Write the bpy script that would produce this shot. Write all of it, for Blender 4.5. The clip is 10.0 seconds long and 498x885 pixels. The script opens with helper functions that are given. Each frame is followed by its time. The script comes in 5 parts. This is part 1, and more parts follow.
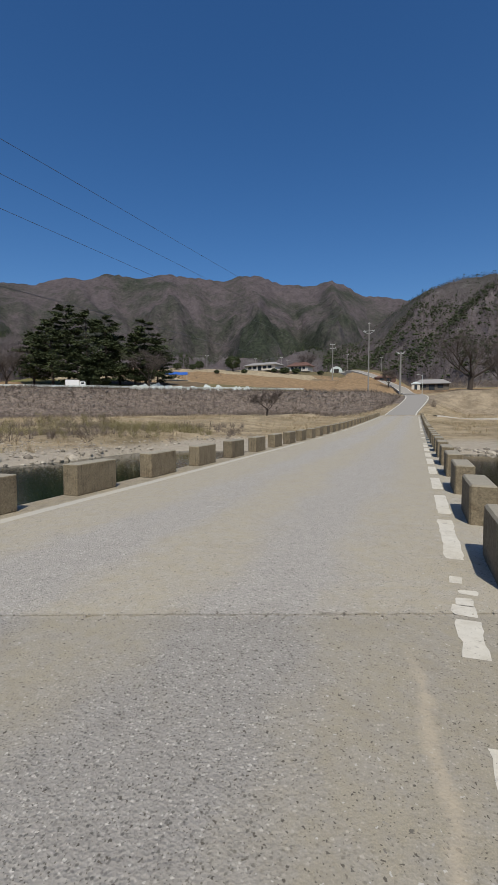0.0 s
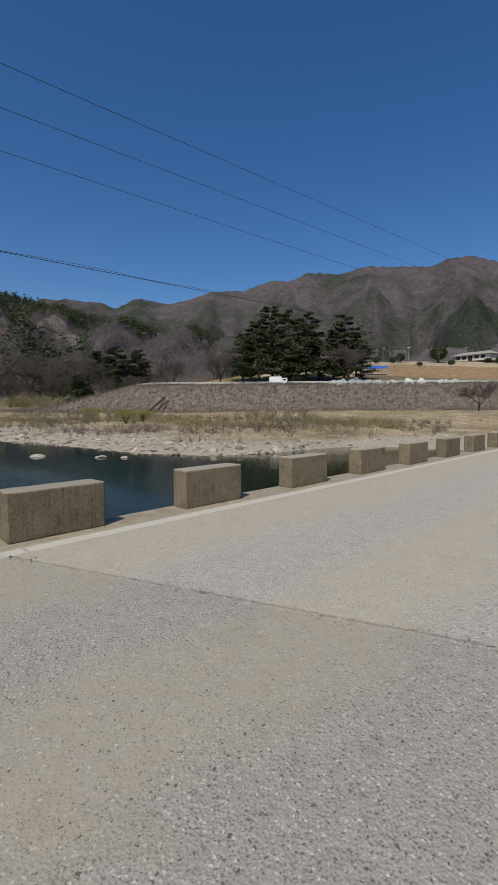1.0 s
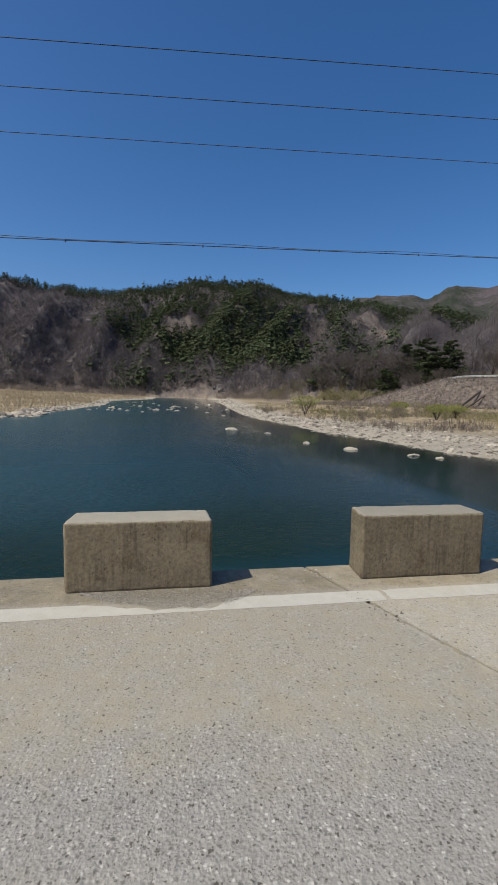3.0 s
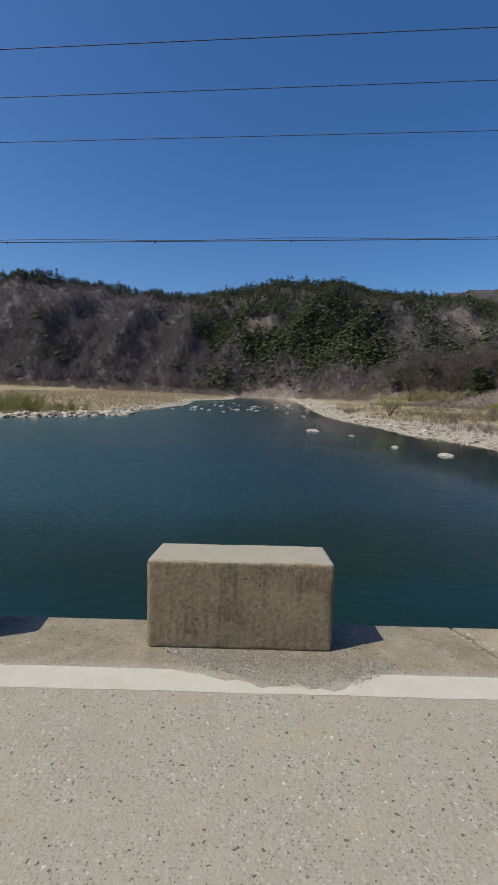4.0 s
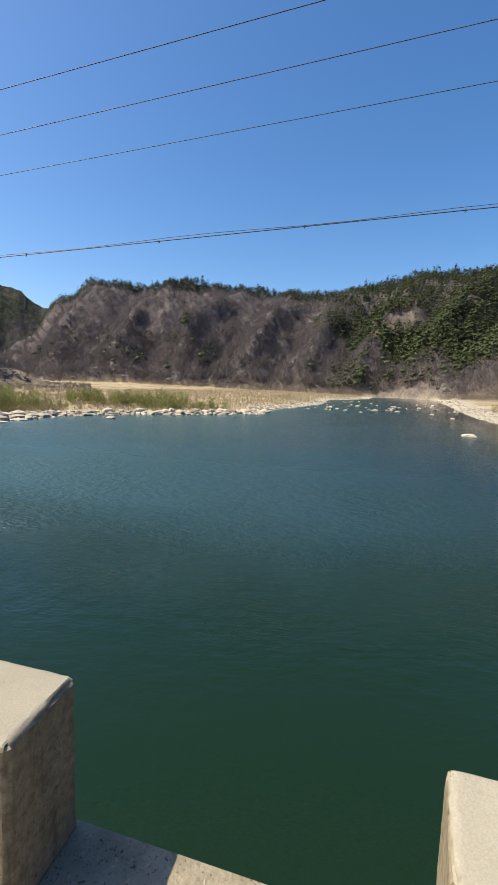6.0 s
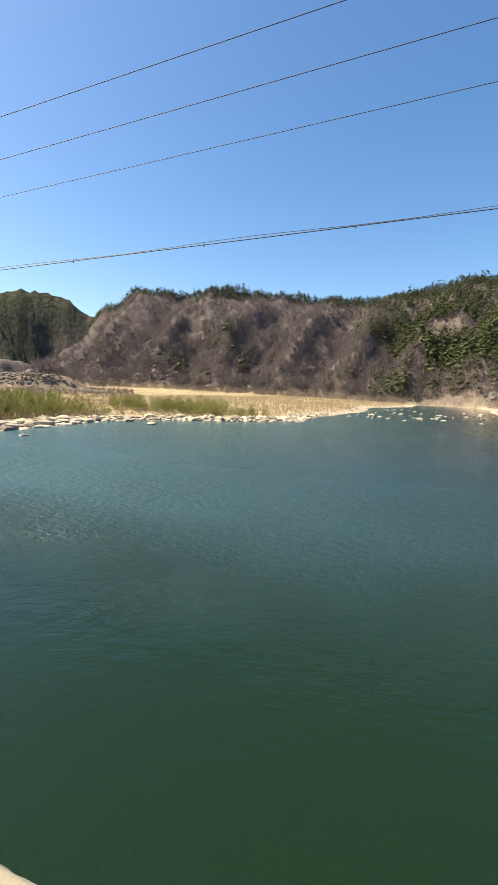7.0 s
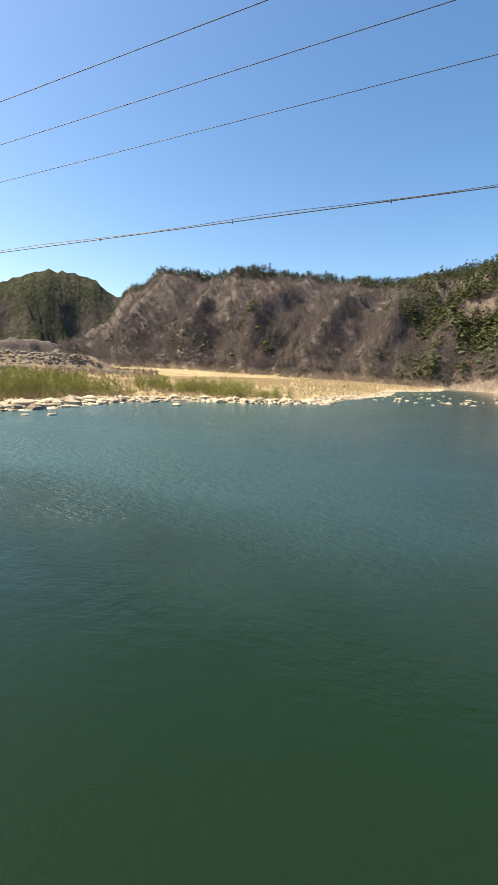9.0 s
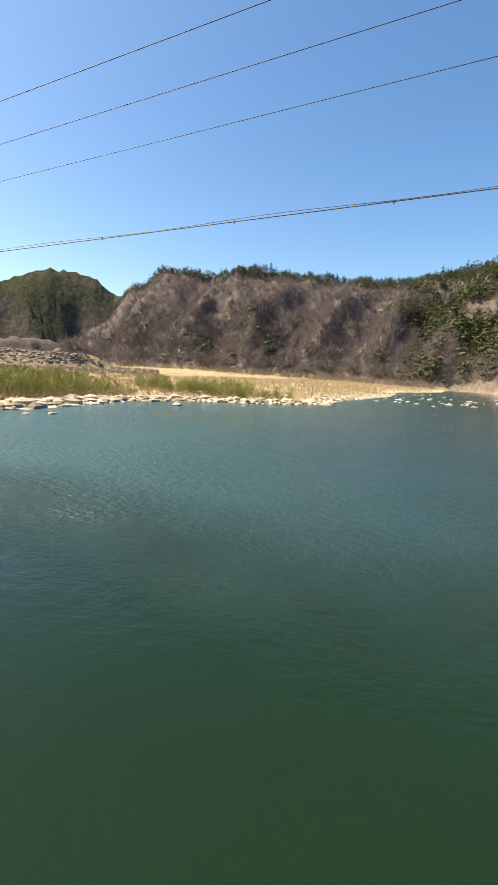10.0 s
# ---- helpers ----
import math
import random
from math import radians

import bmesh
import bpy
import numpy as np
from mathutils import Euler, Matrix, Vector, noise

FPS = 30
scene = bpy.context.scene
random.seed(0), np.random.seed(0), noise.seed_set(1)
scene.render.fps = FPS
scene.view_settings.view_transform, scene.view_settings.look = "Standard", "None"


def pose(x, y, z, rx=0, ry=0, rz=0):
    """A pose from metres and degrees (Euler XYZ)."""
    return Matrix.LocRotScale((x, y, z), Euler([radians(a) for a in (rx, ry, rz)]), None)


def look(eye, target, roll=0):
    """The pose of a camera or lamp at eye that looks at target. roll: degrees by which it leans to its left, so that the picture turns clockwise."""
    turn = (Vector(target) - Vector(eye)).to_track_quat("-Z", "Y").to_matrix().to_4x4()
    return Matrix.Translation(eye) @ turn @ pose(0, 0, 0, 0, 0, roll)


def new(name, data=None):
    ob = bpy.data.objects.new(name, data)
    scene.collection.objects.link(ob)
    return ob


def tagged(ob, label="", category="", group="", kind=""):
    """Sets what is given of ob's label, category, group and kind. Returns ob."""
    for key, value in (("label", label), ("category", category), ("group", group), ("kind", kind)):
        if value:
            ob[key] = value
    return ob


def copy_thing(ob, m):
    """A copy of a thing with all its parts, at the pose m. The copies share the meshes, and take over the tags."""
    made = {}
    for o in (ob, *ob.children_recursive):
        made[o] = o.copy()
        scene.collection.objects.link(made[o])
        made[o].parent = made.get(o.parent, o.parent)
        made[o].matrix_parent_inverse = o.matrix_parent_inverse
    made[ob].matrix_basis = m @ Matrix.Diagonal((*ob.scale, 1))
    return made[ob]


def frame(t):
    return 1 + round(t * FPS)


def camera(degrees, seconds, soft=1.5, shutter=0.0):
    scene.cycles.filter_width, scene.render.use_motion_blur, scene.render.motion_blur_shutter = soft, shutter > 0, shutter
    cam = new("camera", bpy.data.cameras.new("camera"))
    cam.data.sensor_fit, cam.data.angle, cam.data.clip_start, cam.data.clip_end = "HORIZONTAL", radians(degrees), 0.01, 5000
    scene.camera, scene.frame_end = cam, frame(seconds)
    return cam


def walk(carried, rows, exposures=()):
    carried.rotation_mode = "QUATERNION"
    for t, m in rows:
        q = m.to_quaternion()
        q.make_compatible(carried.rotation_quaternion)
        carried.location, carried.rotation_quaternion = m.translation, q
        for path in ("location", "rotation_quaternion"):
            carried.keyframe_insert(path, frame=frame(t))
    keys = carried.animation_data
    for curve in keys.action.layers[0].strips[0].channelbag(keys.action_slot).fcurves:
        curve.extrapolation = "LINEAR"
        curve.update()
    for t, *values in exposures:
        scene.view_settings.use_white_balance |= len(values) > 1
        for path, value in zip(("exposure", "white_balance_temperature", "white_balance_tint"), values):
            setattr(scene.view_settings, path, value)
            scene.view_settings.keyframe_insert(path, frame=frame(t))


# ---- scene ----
cam = camera(57.05, 10.0, soft=1.1)

# seconds, x, y, z, yaw to the left of the bridge's axis, pitch, roll
PATH = [
    (0, 5.975, 0.778, 1.574, 20.00, -3.71, -0.04),
    (0.5, 5.801, 0.781, 1.586, 30.78, -4.06, -0.16),
    (1, 5.551, 0.797, 1.571, 44.09, -4.35, 0.06),
    (1.5, 5.221, 0.893, 1.567, 57.58, -4.72, 0.59),
    (2, 4.807, 0.929, 1.576, 68.54, -5.30, 0.86),
    (2.5, 4.324, 0.921, 1.610, 75.28, -5.38, 0.92),
    (4, 2.872, 0.639, 1.658, 90.30, -5.64, 1.35),
    (4.5, 2.363, 0.481, 1.670, 95.14, -5.56, 1.40),
    (5, 1.852, 0.237, 1.653, 99.46, -5.94, 1.41),
    (5.5, 1.386, 0.027, 1.636, 103.72, -6.16, 1.54),
    (6.8, 0.422, -0.604, 1.634, 110.40, -5.68, 1.99),
    (7, 0.318, -0.682, 1.635, 111.48, -5.47, 2.11),
    (7.5, 0.198, -0.807, 1.633, 112.65, -5.05, 2.12),
    (8, 0.146, -0.853, 1.656, 112.77, -5.68, 2.27),
    (8.5, 0.149, -0.876, 1.643, 113.24, -6.99, 2.65),
    (9, 0.145, -0.880, 1.634, 114.28, -7.80, 2.78),
    (9.5, 0.146, -0.905, 1.637, 115.17, -8.02, 2.89),
    (10, 0.136, -0.913, 1.639, 114.32, -7.81, 3.09),
]


def cam_pose(x, y, z, yaw, pitch, roll):
    """Camera that looks along +y at yaw 0."""
    return (Matrix.Translation((x, y, z)) @ Euler((radians(90 + pitch), 0, radians(yaw))).to_matrix().to_4x4()
            @ Euler((0, 0, radians(roll))).to_matrix().to_4x4())


walk(cam, [(t, cam_pose(*row)) for t, *row in PATH], exposures=[(0, 0.16, 6550, 10), (1.0, 0.16, 6550, 10), (2, 0.34, 6550, 10), (2.5, 0.36, 6550, 10), (4, 0.36, 6550, 10), (4.5, 0.6, 6650, 10), (5, 0.7, 6750, 10), (5.5, 0.9, 6900, 9), (7, 1.6, 8700, 9), (8, 1.66, 9300, 9), (10, 1.66, 9300, 9)])

# ---- light ----
SUN = Vector((0.163, -0.40, 0.59)).normalized()
world = bpy.data.worlds.new("world")
scene.world = world
world.use_nodes = True
wn, wl = world.node_tree.nodes, world.node_tree.links
sky = wn.new("ShaderNodeTexSky")
sky.sky_type, sky.sun_disc = "NISHITA", False
sky.sun_elevation = math.asin(SUN.z)
sky.sun_rotation = math.atan2(SUN.x, SUN.y)
sky.altitude, sky.air_density, sky.dust_density, sky.ozone_density = 600, 1.0, 1.9, 4.0
hue = wn.new("ShaderNodeHueSaturation")
hue.inputs["Saturation"].default_value = 1.27
hue.inputs["Hue"].default_value = 0.504
wl.new(sky.outputs[0], hue.inputs["Color"])
wl.new(hue.outputs[0], wn["Background"].inputs[0])
wn["Background"].inputs[1].default_value = 0.092
sun = new("sun", bpy.data.lights.new("sun", "SUN"))
sun.data.energy, sun.data.angle, sun.data.color = 3.55, radians(0.5), (1.0, 0.945, 0.835)
sun.matrix_world = look(SUN * 100, (0, 0, 0))

# ---- materials ----


class Mat:
    """A node material with short calls for its nodes."""

    def __init__(self, name, rough=0.9, spec=0.3):
        self.m = bpy.data.materials.new(name)
        self.m.use_nodes = True
        self.n, self.l = self.m.node_tree.nodes, self.m.node_tree.links
        self.b = self.n["Principled BSDF"]
        self.b.inputs["Roughness"].default_value = rough
        self.b.inputs["Specular IOR Level"].default_value = spec
        self.pos = self.n.new("ShaderNodeNewGeometry").outputs["Position"]

    def put(self, socket, value):
        if hasattr(value, "is_output"):
            self.l.new(value, socket)
        else:
            socket.default_value = value

    def noise(self, scale, detail=4, rough=0.6, vec=None, out=0, dist=0.0):
        k = self.n.new("ShaderNodeTexNoise")
        self.l.new(vec or self.pos, k.inputs["Vector"])
        k.inputs["Scale"].default_value, k.inputs["Detail"].default_value = scale, detail
        k.inputs["Roughness"].default_value, k.inputs["Distortion"].default_value = rough, dist
        return k.outputs[out]

    def voronoi(self, scale, out="Distance", feature="F1", vec=None):
        k = self.n.new("ShaderNodeTexVoronoi")
        k.feature = feature
        self.l.new(vec or self.pos, k.inputs["Vector"])
        k.inputs["Scale"].default_value = scale
        return k.outputs[out]

    def ramp(self, fac, *stops):
        k = self.n.new("ShaderNodeValToRGB")
        self.l.new(fac, k.inputs[0])
        e = k.color_ramp.elements
        while len(e) < len(stops):
            e.new(0.5)
        for s, (p, c) in zip(e, stops):
            s.position = p
            s.color = (c, c, c, 1) if isinstance(c, (int, float)) else (*c, 1)
        return k.outputs[0]

    def mix(self, fac, a, b, mode="MIX"):
        k = self.n.new("ShaderNodeMix")
        k.data_type, k.blend_type = "RGBA", mode
        self.put(k.inputs[0], fac)
        for s, v in ((k.inputs[6], a), (k.inputs[7], b)):
            self.put(s, (*v, 1) if isinstance(v, tuple) and len(v) == 3 else v)
        return k.outputs[2]

    def math(self, op, a, b=0.0):
        k = self.n.new("ShaderNodeMath")
        k.operation = op
        self.put(k.inputs[0], a)
        self.put(k.inputs[1], b)
        return k.outputs[0]

    def warp(self, scale, amount):
        k = self.n.new("ShaderNodeTexNoise")
        self.l.new(self.pos, k.inputs["Vector"])
        k.inputs["Scale"].default_value = scale
        a = self.n.new("ShaderNodeVectorMath")
        a.operation = "MULTIPLY_ADD"
        self.l.new(k.outputs["Color"], a.inputs[0])
        a.inputs[1].default_value = (amount, amount, amount)
        self.l.new(self.pos, a.inputs[2])
        return a.outputs[0]

    def scaled(self, x, y, z, vec=None):
        k = self.n.new("ShaderNodeMapping")
        self.l.new(vec or self.pos, k.inputs[0])
        k.inputs["Scale"].default_value = (x, y, z)
        return k.outputs[0]

    def axis(self, i, vec=None):
        k = self.n.new("ShaderNodeSeparateXYZ")
        self.l.new(vec or self.pos, k.inputs[0])
        return k.outputs[i]

    def random(self):
        return self.n.new("ShaderNodeObjectInfo").outputs["Random"]

    def island(self):
        return self.n.new("ShaderNodeNewGeometry").outputs["Random Per Island"]

    def color(self, c):
        self.put(self.b.inputs["Base Color"], (*c, 1) if isinstance(c, tuple) else c)
        return self

    def rough(self, v):
        self.put(self.b.inputs["Roughness"], v)
        return self

    def bump(self, h, strength=0.5, distance=0.01):
        k = self.n.new("ShaderNodeBump")
        k.inputs["Strength"].default_value, k.inputs["Distance"].default_value = strength, distance
        self.l.new(h, k.inputs["Height"])
        self.l.new(k.outputs[0], self.b.inputs["Normal"])
        return self


def plain(name, color, rough=0.8, metal=0.0, grain=40, amount=0.25):
    m = Mat(name, rough)
    lo = tuple(c * (1 - amount) for c in color)
    m.color(m.mix(m.noise(grain), lo, color))
    m.b.inputs["Metallic"].default_value = metal
    return m.m


def deck_material():
    m = Mat("deck_concrete", 0.92)
    long = m.scaled(1.0, 0.5, 1.0)
    big = m.noise(0.55, 5, 0.62, long)
    med = m.noise(2.2, 6, 0.7)
    slab = m.math("SUBTRACT", m.axis(1), m.math("MULTIPLY", m.axis(0), 0.372))
    north = m.ramp(m.math("MULTIPLY", m.math("SUBTRACT", slab, 2.2), 8.0), (0.0, 0.0), (1.0, 1.0))
    sway = m.math("MULTIPLY", m.math("SUBTRACT", m.noise(0.45, 4, 0.6, long), 0.5), 1.5)
    across = m.math("ADD", m.axis(0), sway)
    left = m.math("ABSOLUTE", m.math("SUBTRACT", across, 2.45))
    right = m.math("ABSOLUTE", m.math("SUBTRACT", across, 4.75))
    off = m.ramp(m.math("MINIMUM", left, right), (0.30, 0.0), (0.95, 1.0))
    amount = m.math("ADD", m.math("ADD", m.math("MULTIPLY", big, 0.45), m.math("MULTIPLY", med, 0.35)), m.math("MULTIPLY", off, 0.24))
    sand = m.ramp(amount, (0.42, 0.0), (0.60, 1.0))
    line = m.math("ABSOLUTE", m.math("SUBTRACT", m.axis(0), m.math("ADD", m.math("SUBTRACT", 6.45, m.math("MULTIPLY", m.axis(1), 0.12)), m.math("MULTIPLY", m.math("SUBTRACT", m.noise(2.2, 4), 0.5), 0.22))))
    reach = m.math("MULTIPLY", m.ramp(m.math("MULTIPLY", m.axis(1), 0.2), (0.28, 0.0), (0.34, 1.0)), m.ramp(m.math("MULTIPLY", m.axis(1), 0.2), (0.72, 1.0), (0.8, 0.0)))
    trail = m.math("MULTIPLY", m.ramp(line, (0.01, 1.0), (0.06, 0.0)), m.math("MULTIPLY", reach, m.ramp(m.noise(9, 5, 0.7), (0.3, 0.35), (0.6, 1.0))))
    base = m.mix(m.noise(6, 6, 0.7), (0.232, 0.218, 0.192), (0.354, 0.335, 0.298))
    w = m.warp(60, 0.016)
    cell = m.voronoi(62, "Color", vec=w)
    tone = m.ramp(m.axis(0, cell), (0.0, 0.42), (0.25, 0.84), (0.7, 1.03), (0.9, 1.3), (1.0, 1.7))
    near = m.ramp(m.voronoi(62, vec=w), (0.30, 1.0), (0.6, 0.0))
    speck = m.mix(near, base, m.mix(1.0, base, tone, "MULTIPLY"))
    dust = m.mix(m.noise(7, 6, 0.72), (0.245, 0.219, 0.160), (0.355, 0.318, 0.234))
    dust = m.mix(1.0, dust, m.ramp(m.noise(130, 3, 0.7), (0.3, 0.78), (0.7, 1.2)), "MULTIPLY")
    stain = m.ramp(m.noise(1.7, 6, 0.7), (0.52, 0.0), (0.68, 0.35))
    dust = m.mix(stain, dust, (0.215, 0.185, 0.13))
    speck = m.mix(1.0, speck, m.ramp(north, (0.0, 1.0), (1.0, 1.20)), "MULTIPLY")
    dust = m.mix(1.0, dust, m.ramp(north, (0.0, 1.0), (1.0, 1.18)), "MULTIPLY")
    worn = m.ramp(m.noise(4.5, 7, 0.75), (0.40, 0.45), (0.60, 1.0))
    c = m.mix(m.math("MULTIPLY", m.math("MULTIPLY", sand, worn), 0.86), speck, dust)
    w3 = m.warp(70, 0.018)
    dots = m.ramp(m.math("SUBTRACT", m.voronoi(70, vec=w3), m.math("MULTIPLY", m.noise(6, 3), 0.2)), (0.10, 1.0), (0.2, 0.0))
    dots = m.math("MULTIPLY", dots, m.ramp(m.axis(0, m.voronoi(70, "Color", vec=w3)), (0.60, 0.0), (0.64, 1.0)))
    c = m.mix(m.math("MULTIPLY", dots, 0.8), c, (0.10, 0.088, 0.068))
    w2 = m.warp(42, 0.04)
    size = m.math("SUBTRACT", m.voronoi(31, vec=w2), m.math("MULTIPLY", m.noise(9, 2), 0.16))
    chips = m.ramp(size, (0.10, 1.0), (0.17, 0.0))
    tint = m.voronoi(31, "Color", vec=w2)
    keep = m.ramp(m.math("SUBTRACT", m.axis(1, tint), m.math("MULTIPLY", sand, 0.12)), (0.50, 0.0), (0.54, 1.0))
    c = m.mix(m.math("MULTIPLY", m.math("MULTIPLY", chips, keep), 0.92), c,
              m.ramp(m.axis(2, tint), (0.66, (0.085, 0.075, 0.06)), (0.72, (0.46, 0.44, 0.39))))
    c = m.mix(m.math("MULTIPLY", trail, 0.75), c, (0.41, 0.355, 0.265))
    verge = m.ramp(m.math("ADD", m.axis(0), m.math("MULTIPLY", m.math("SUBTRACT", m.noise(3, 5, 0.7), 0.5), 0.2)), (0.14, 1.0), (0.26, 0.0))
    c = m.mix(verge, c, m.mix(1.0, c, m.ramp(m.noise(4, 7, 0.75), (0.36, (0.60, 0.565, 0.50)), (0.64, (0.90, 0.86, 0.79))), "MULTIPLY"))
    m.color(c)
    m.bump(m.math("MULTIPLY", m.math("ADD", m.noise(120, 4), m.voronoi(58)), m.math("SUBTRACT", 1.15, m.math("MULTIPLY", sand, 0.8))), 0.7, 0.008)
    return m.m


def block_material():
    m = Mat("block_concrete", 0.93)
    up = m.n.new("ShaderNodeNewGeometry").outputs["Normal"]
    # side faces darker than the top: shade put into the colour, with brown staining
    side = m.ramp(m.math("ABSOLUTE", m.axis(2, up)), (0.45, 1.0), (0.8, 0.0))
    top_tone = m.mix(m.noise(5, 6, 0.65), (0.225, 0.205, 0.158), (0.325, 0.30, 0.24))
    shade_stain = m.mix(m.noise(4, 7, 0.7), (0.105, 0.083, 0.051), (0.285, 0.236, 0.156))
    base = m.mix(side, top_tone, shade_stain)
    streak = m.ramp(m.noise(1.0, 5, 0.65, m.scaled(21, 21, 1.0)), (0.47, 0.0), (0.66, 1.0))
    patchy = m.ramp(m.noise(3.0, 4), (0.40, 0.0), (0.60, 1.0))
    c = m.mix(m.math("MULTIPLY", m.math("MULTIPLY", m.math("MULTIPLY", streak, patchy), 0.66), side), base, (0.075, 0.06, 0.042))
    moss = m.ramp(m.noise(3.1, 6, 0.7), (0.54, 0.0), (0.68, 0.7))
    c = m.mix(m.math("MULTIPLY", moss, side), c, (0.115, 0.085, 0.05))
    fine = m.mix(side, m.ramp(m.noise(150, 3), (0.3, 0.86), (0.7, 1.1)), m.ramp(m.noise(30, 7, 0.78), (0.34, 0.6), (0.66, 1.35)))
    c = m.mix(1.0, c, fine, "MULTIPLY")
    w = m.warp(18, 0.06)
    grow = m.math("MULTIPLY", m.noise(7, 3), 0.14)
    pits = m.ramp(m.math("SUBTRACT", m.voronoi(26, vec=w), grow), (0.03, 1.0), (0.10, 0.0))
    some = m.ramp(m.axis(0, m.voronoi(26, "Color", vec=w)), (0.50, 0.0), (0.55, 1.0))
    rag = m.ramp(m.noise(2.2, 3), (0.42, 0.0), (0.55, 1.0))
    foot = m.ramp(m.math("ADD", m.axis(2), m.math("MULTIPLY", m.noise(3, 4), 0.25)), (0.16, 1.0), (0.34, 0.0))
    rag = m.math("MAXIMUM", rag, foot)
    tiny = m.math("MULTIPLY", m.ramp(m.voronoi(75, vec=w), (0.16, 1.0), (0.26, 0.0)), m.ramp(m.axis(0, m.voronoi(75, "Color", vec=w)), (0.62, 0.0), (0.66, 1.0)))
    hole = m.math("MAXIMUM", m.math("MULTIPLY", pits, some), m.math("MULTIPLY", tiny, 0.8))
    hole = m.math("MULTIPLY", hole, m.math("MULTIPLY", rag, m.math("ADD", 0.25, m.math("MULTIPLY", side, 0.75))))
    c = m.mix(hole, c, (0.05, 0.042, 0.032))
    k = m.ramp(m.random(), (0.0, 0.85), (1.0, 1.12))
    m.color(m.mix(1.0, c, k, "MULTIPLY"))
    h = m.math("SUBTRACT", m.math("ADD", m.math("MULTIPLY", m.noise(160, 3), 0.2), m.math("ADD", m.noise(9, 6, 0.7), m.math("MULTIPLY", m.noise(45, 4, 0.7), 0.25))), m.math("MULTIPLY", hole, 3))
    m.bump(h, 0.55, 0.007)
    return m.m


def paint_material(name, worn, k=1.0):
    m = Mat(name, 0.75)
    wear = m.ramp(m.math("ADD", m.noise(6, 6, 0.7), m.math("MULTIPLY", m.noise(45, 3), 0.35)), (worn, 0.0), (worn + 0.08, 1.0))
    white = m.mix(m.noise(9, 6, 0.7), (0.46 * k, 0.435 * k, 0.365 * k), (0.67 * k, 0.64 * k, 0.555 * k))
    c = m.mix(m.math("MULTIPLY", wear, 0.8), white, (0.27, 0.25, 0.22))
    c = m.mix(m.ramp(m.noise(3.5, 7, 0.78), (0.50, 0.0), (0.66, 0.55)), c, (0.40, 0.36, 0.28))
    pits = m.math("MULTIPLY", m.ramp(m.voronoi(60), (0.10, 1.0), (0.2, 0.0)), m.ramp(m.axis(0, m.voronoi(60, "Color")), (0.72, 0.0), (0.76, 1.0)))
    m.color(m.mix(m.math("MULTIPLY", pits, 0.7), c, (0.14, 0.125, 0.10)))
    m.bump(m.noise(120, 4), 0.4, 0.004)
    return m.m


def water_material():
    m = Mat("river_water", 0.22, 0.5)
    m.b.inputs["IOR"].default_value = 1.33
    bed = m.ramp(m.math("MULTIPLY", m.math("ADD", m.axis(1), m.math("MULTIPLY", m.noise(0.2, 3), 6)), 0.03), (0.40, 0.0), (0.70, 0.8))
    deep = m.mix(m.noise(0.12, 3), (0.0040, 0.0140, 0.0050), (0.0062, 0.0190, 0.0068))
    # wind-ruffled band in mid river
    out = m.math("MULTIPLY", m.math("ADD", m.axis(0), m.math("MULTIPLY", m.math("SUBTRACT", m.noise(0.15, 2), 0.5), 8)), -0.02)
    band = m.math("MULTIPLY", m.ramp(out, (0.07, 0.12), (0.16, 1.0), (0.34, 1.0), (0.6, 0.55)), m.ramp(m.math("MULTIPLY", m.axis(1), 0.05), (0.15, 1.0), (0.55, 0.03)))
    # sky reflection put into the base colour: paler teal outwards, most to the south
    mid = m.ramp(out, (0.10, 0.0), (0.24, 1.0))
    sky_sheen = m.ramp(m.math("MULTIPLY", m.math("ADD", m.axis(1), 20.0), 0.033), (0.15, (0.030, 0.073, 0.077)), (0.75, (0.0110, 0.033, 0.040)))
    deep = m.mix(mid, deep, sky_sheen)
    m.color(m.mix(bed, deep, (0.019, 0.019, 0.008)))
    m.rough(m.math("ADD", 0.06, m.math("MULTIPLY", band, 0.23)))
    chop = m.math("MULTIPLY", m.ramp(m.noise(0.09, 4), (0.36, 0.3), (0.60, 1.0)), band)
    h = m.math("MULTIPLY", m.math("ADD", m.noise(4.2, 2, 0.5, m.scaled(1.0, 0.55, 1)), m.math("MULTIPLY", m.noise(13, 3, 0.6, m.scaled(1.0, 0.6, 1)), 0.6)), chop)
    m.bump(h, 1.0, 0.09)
    return m.m


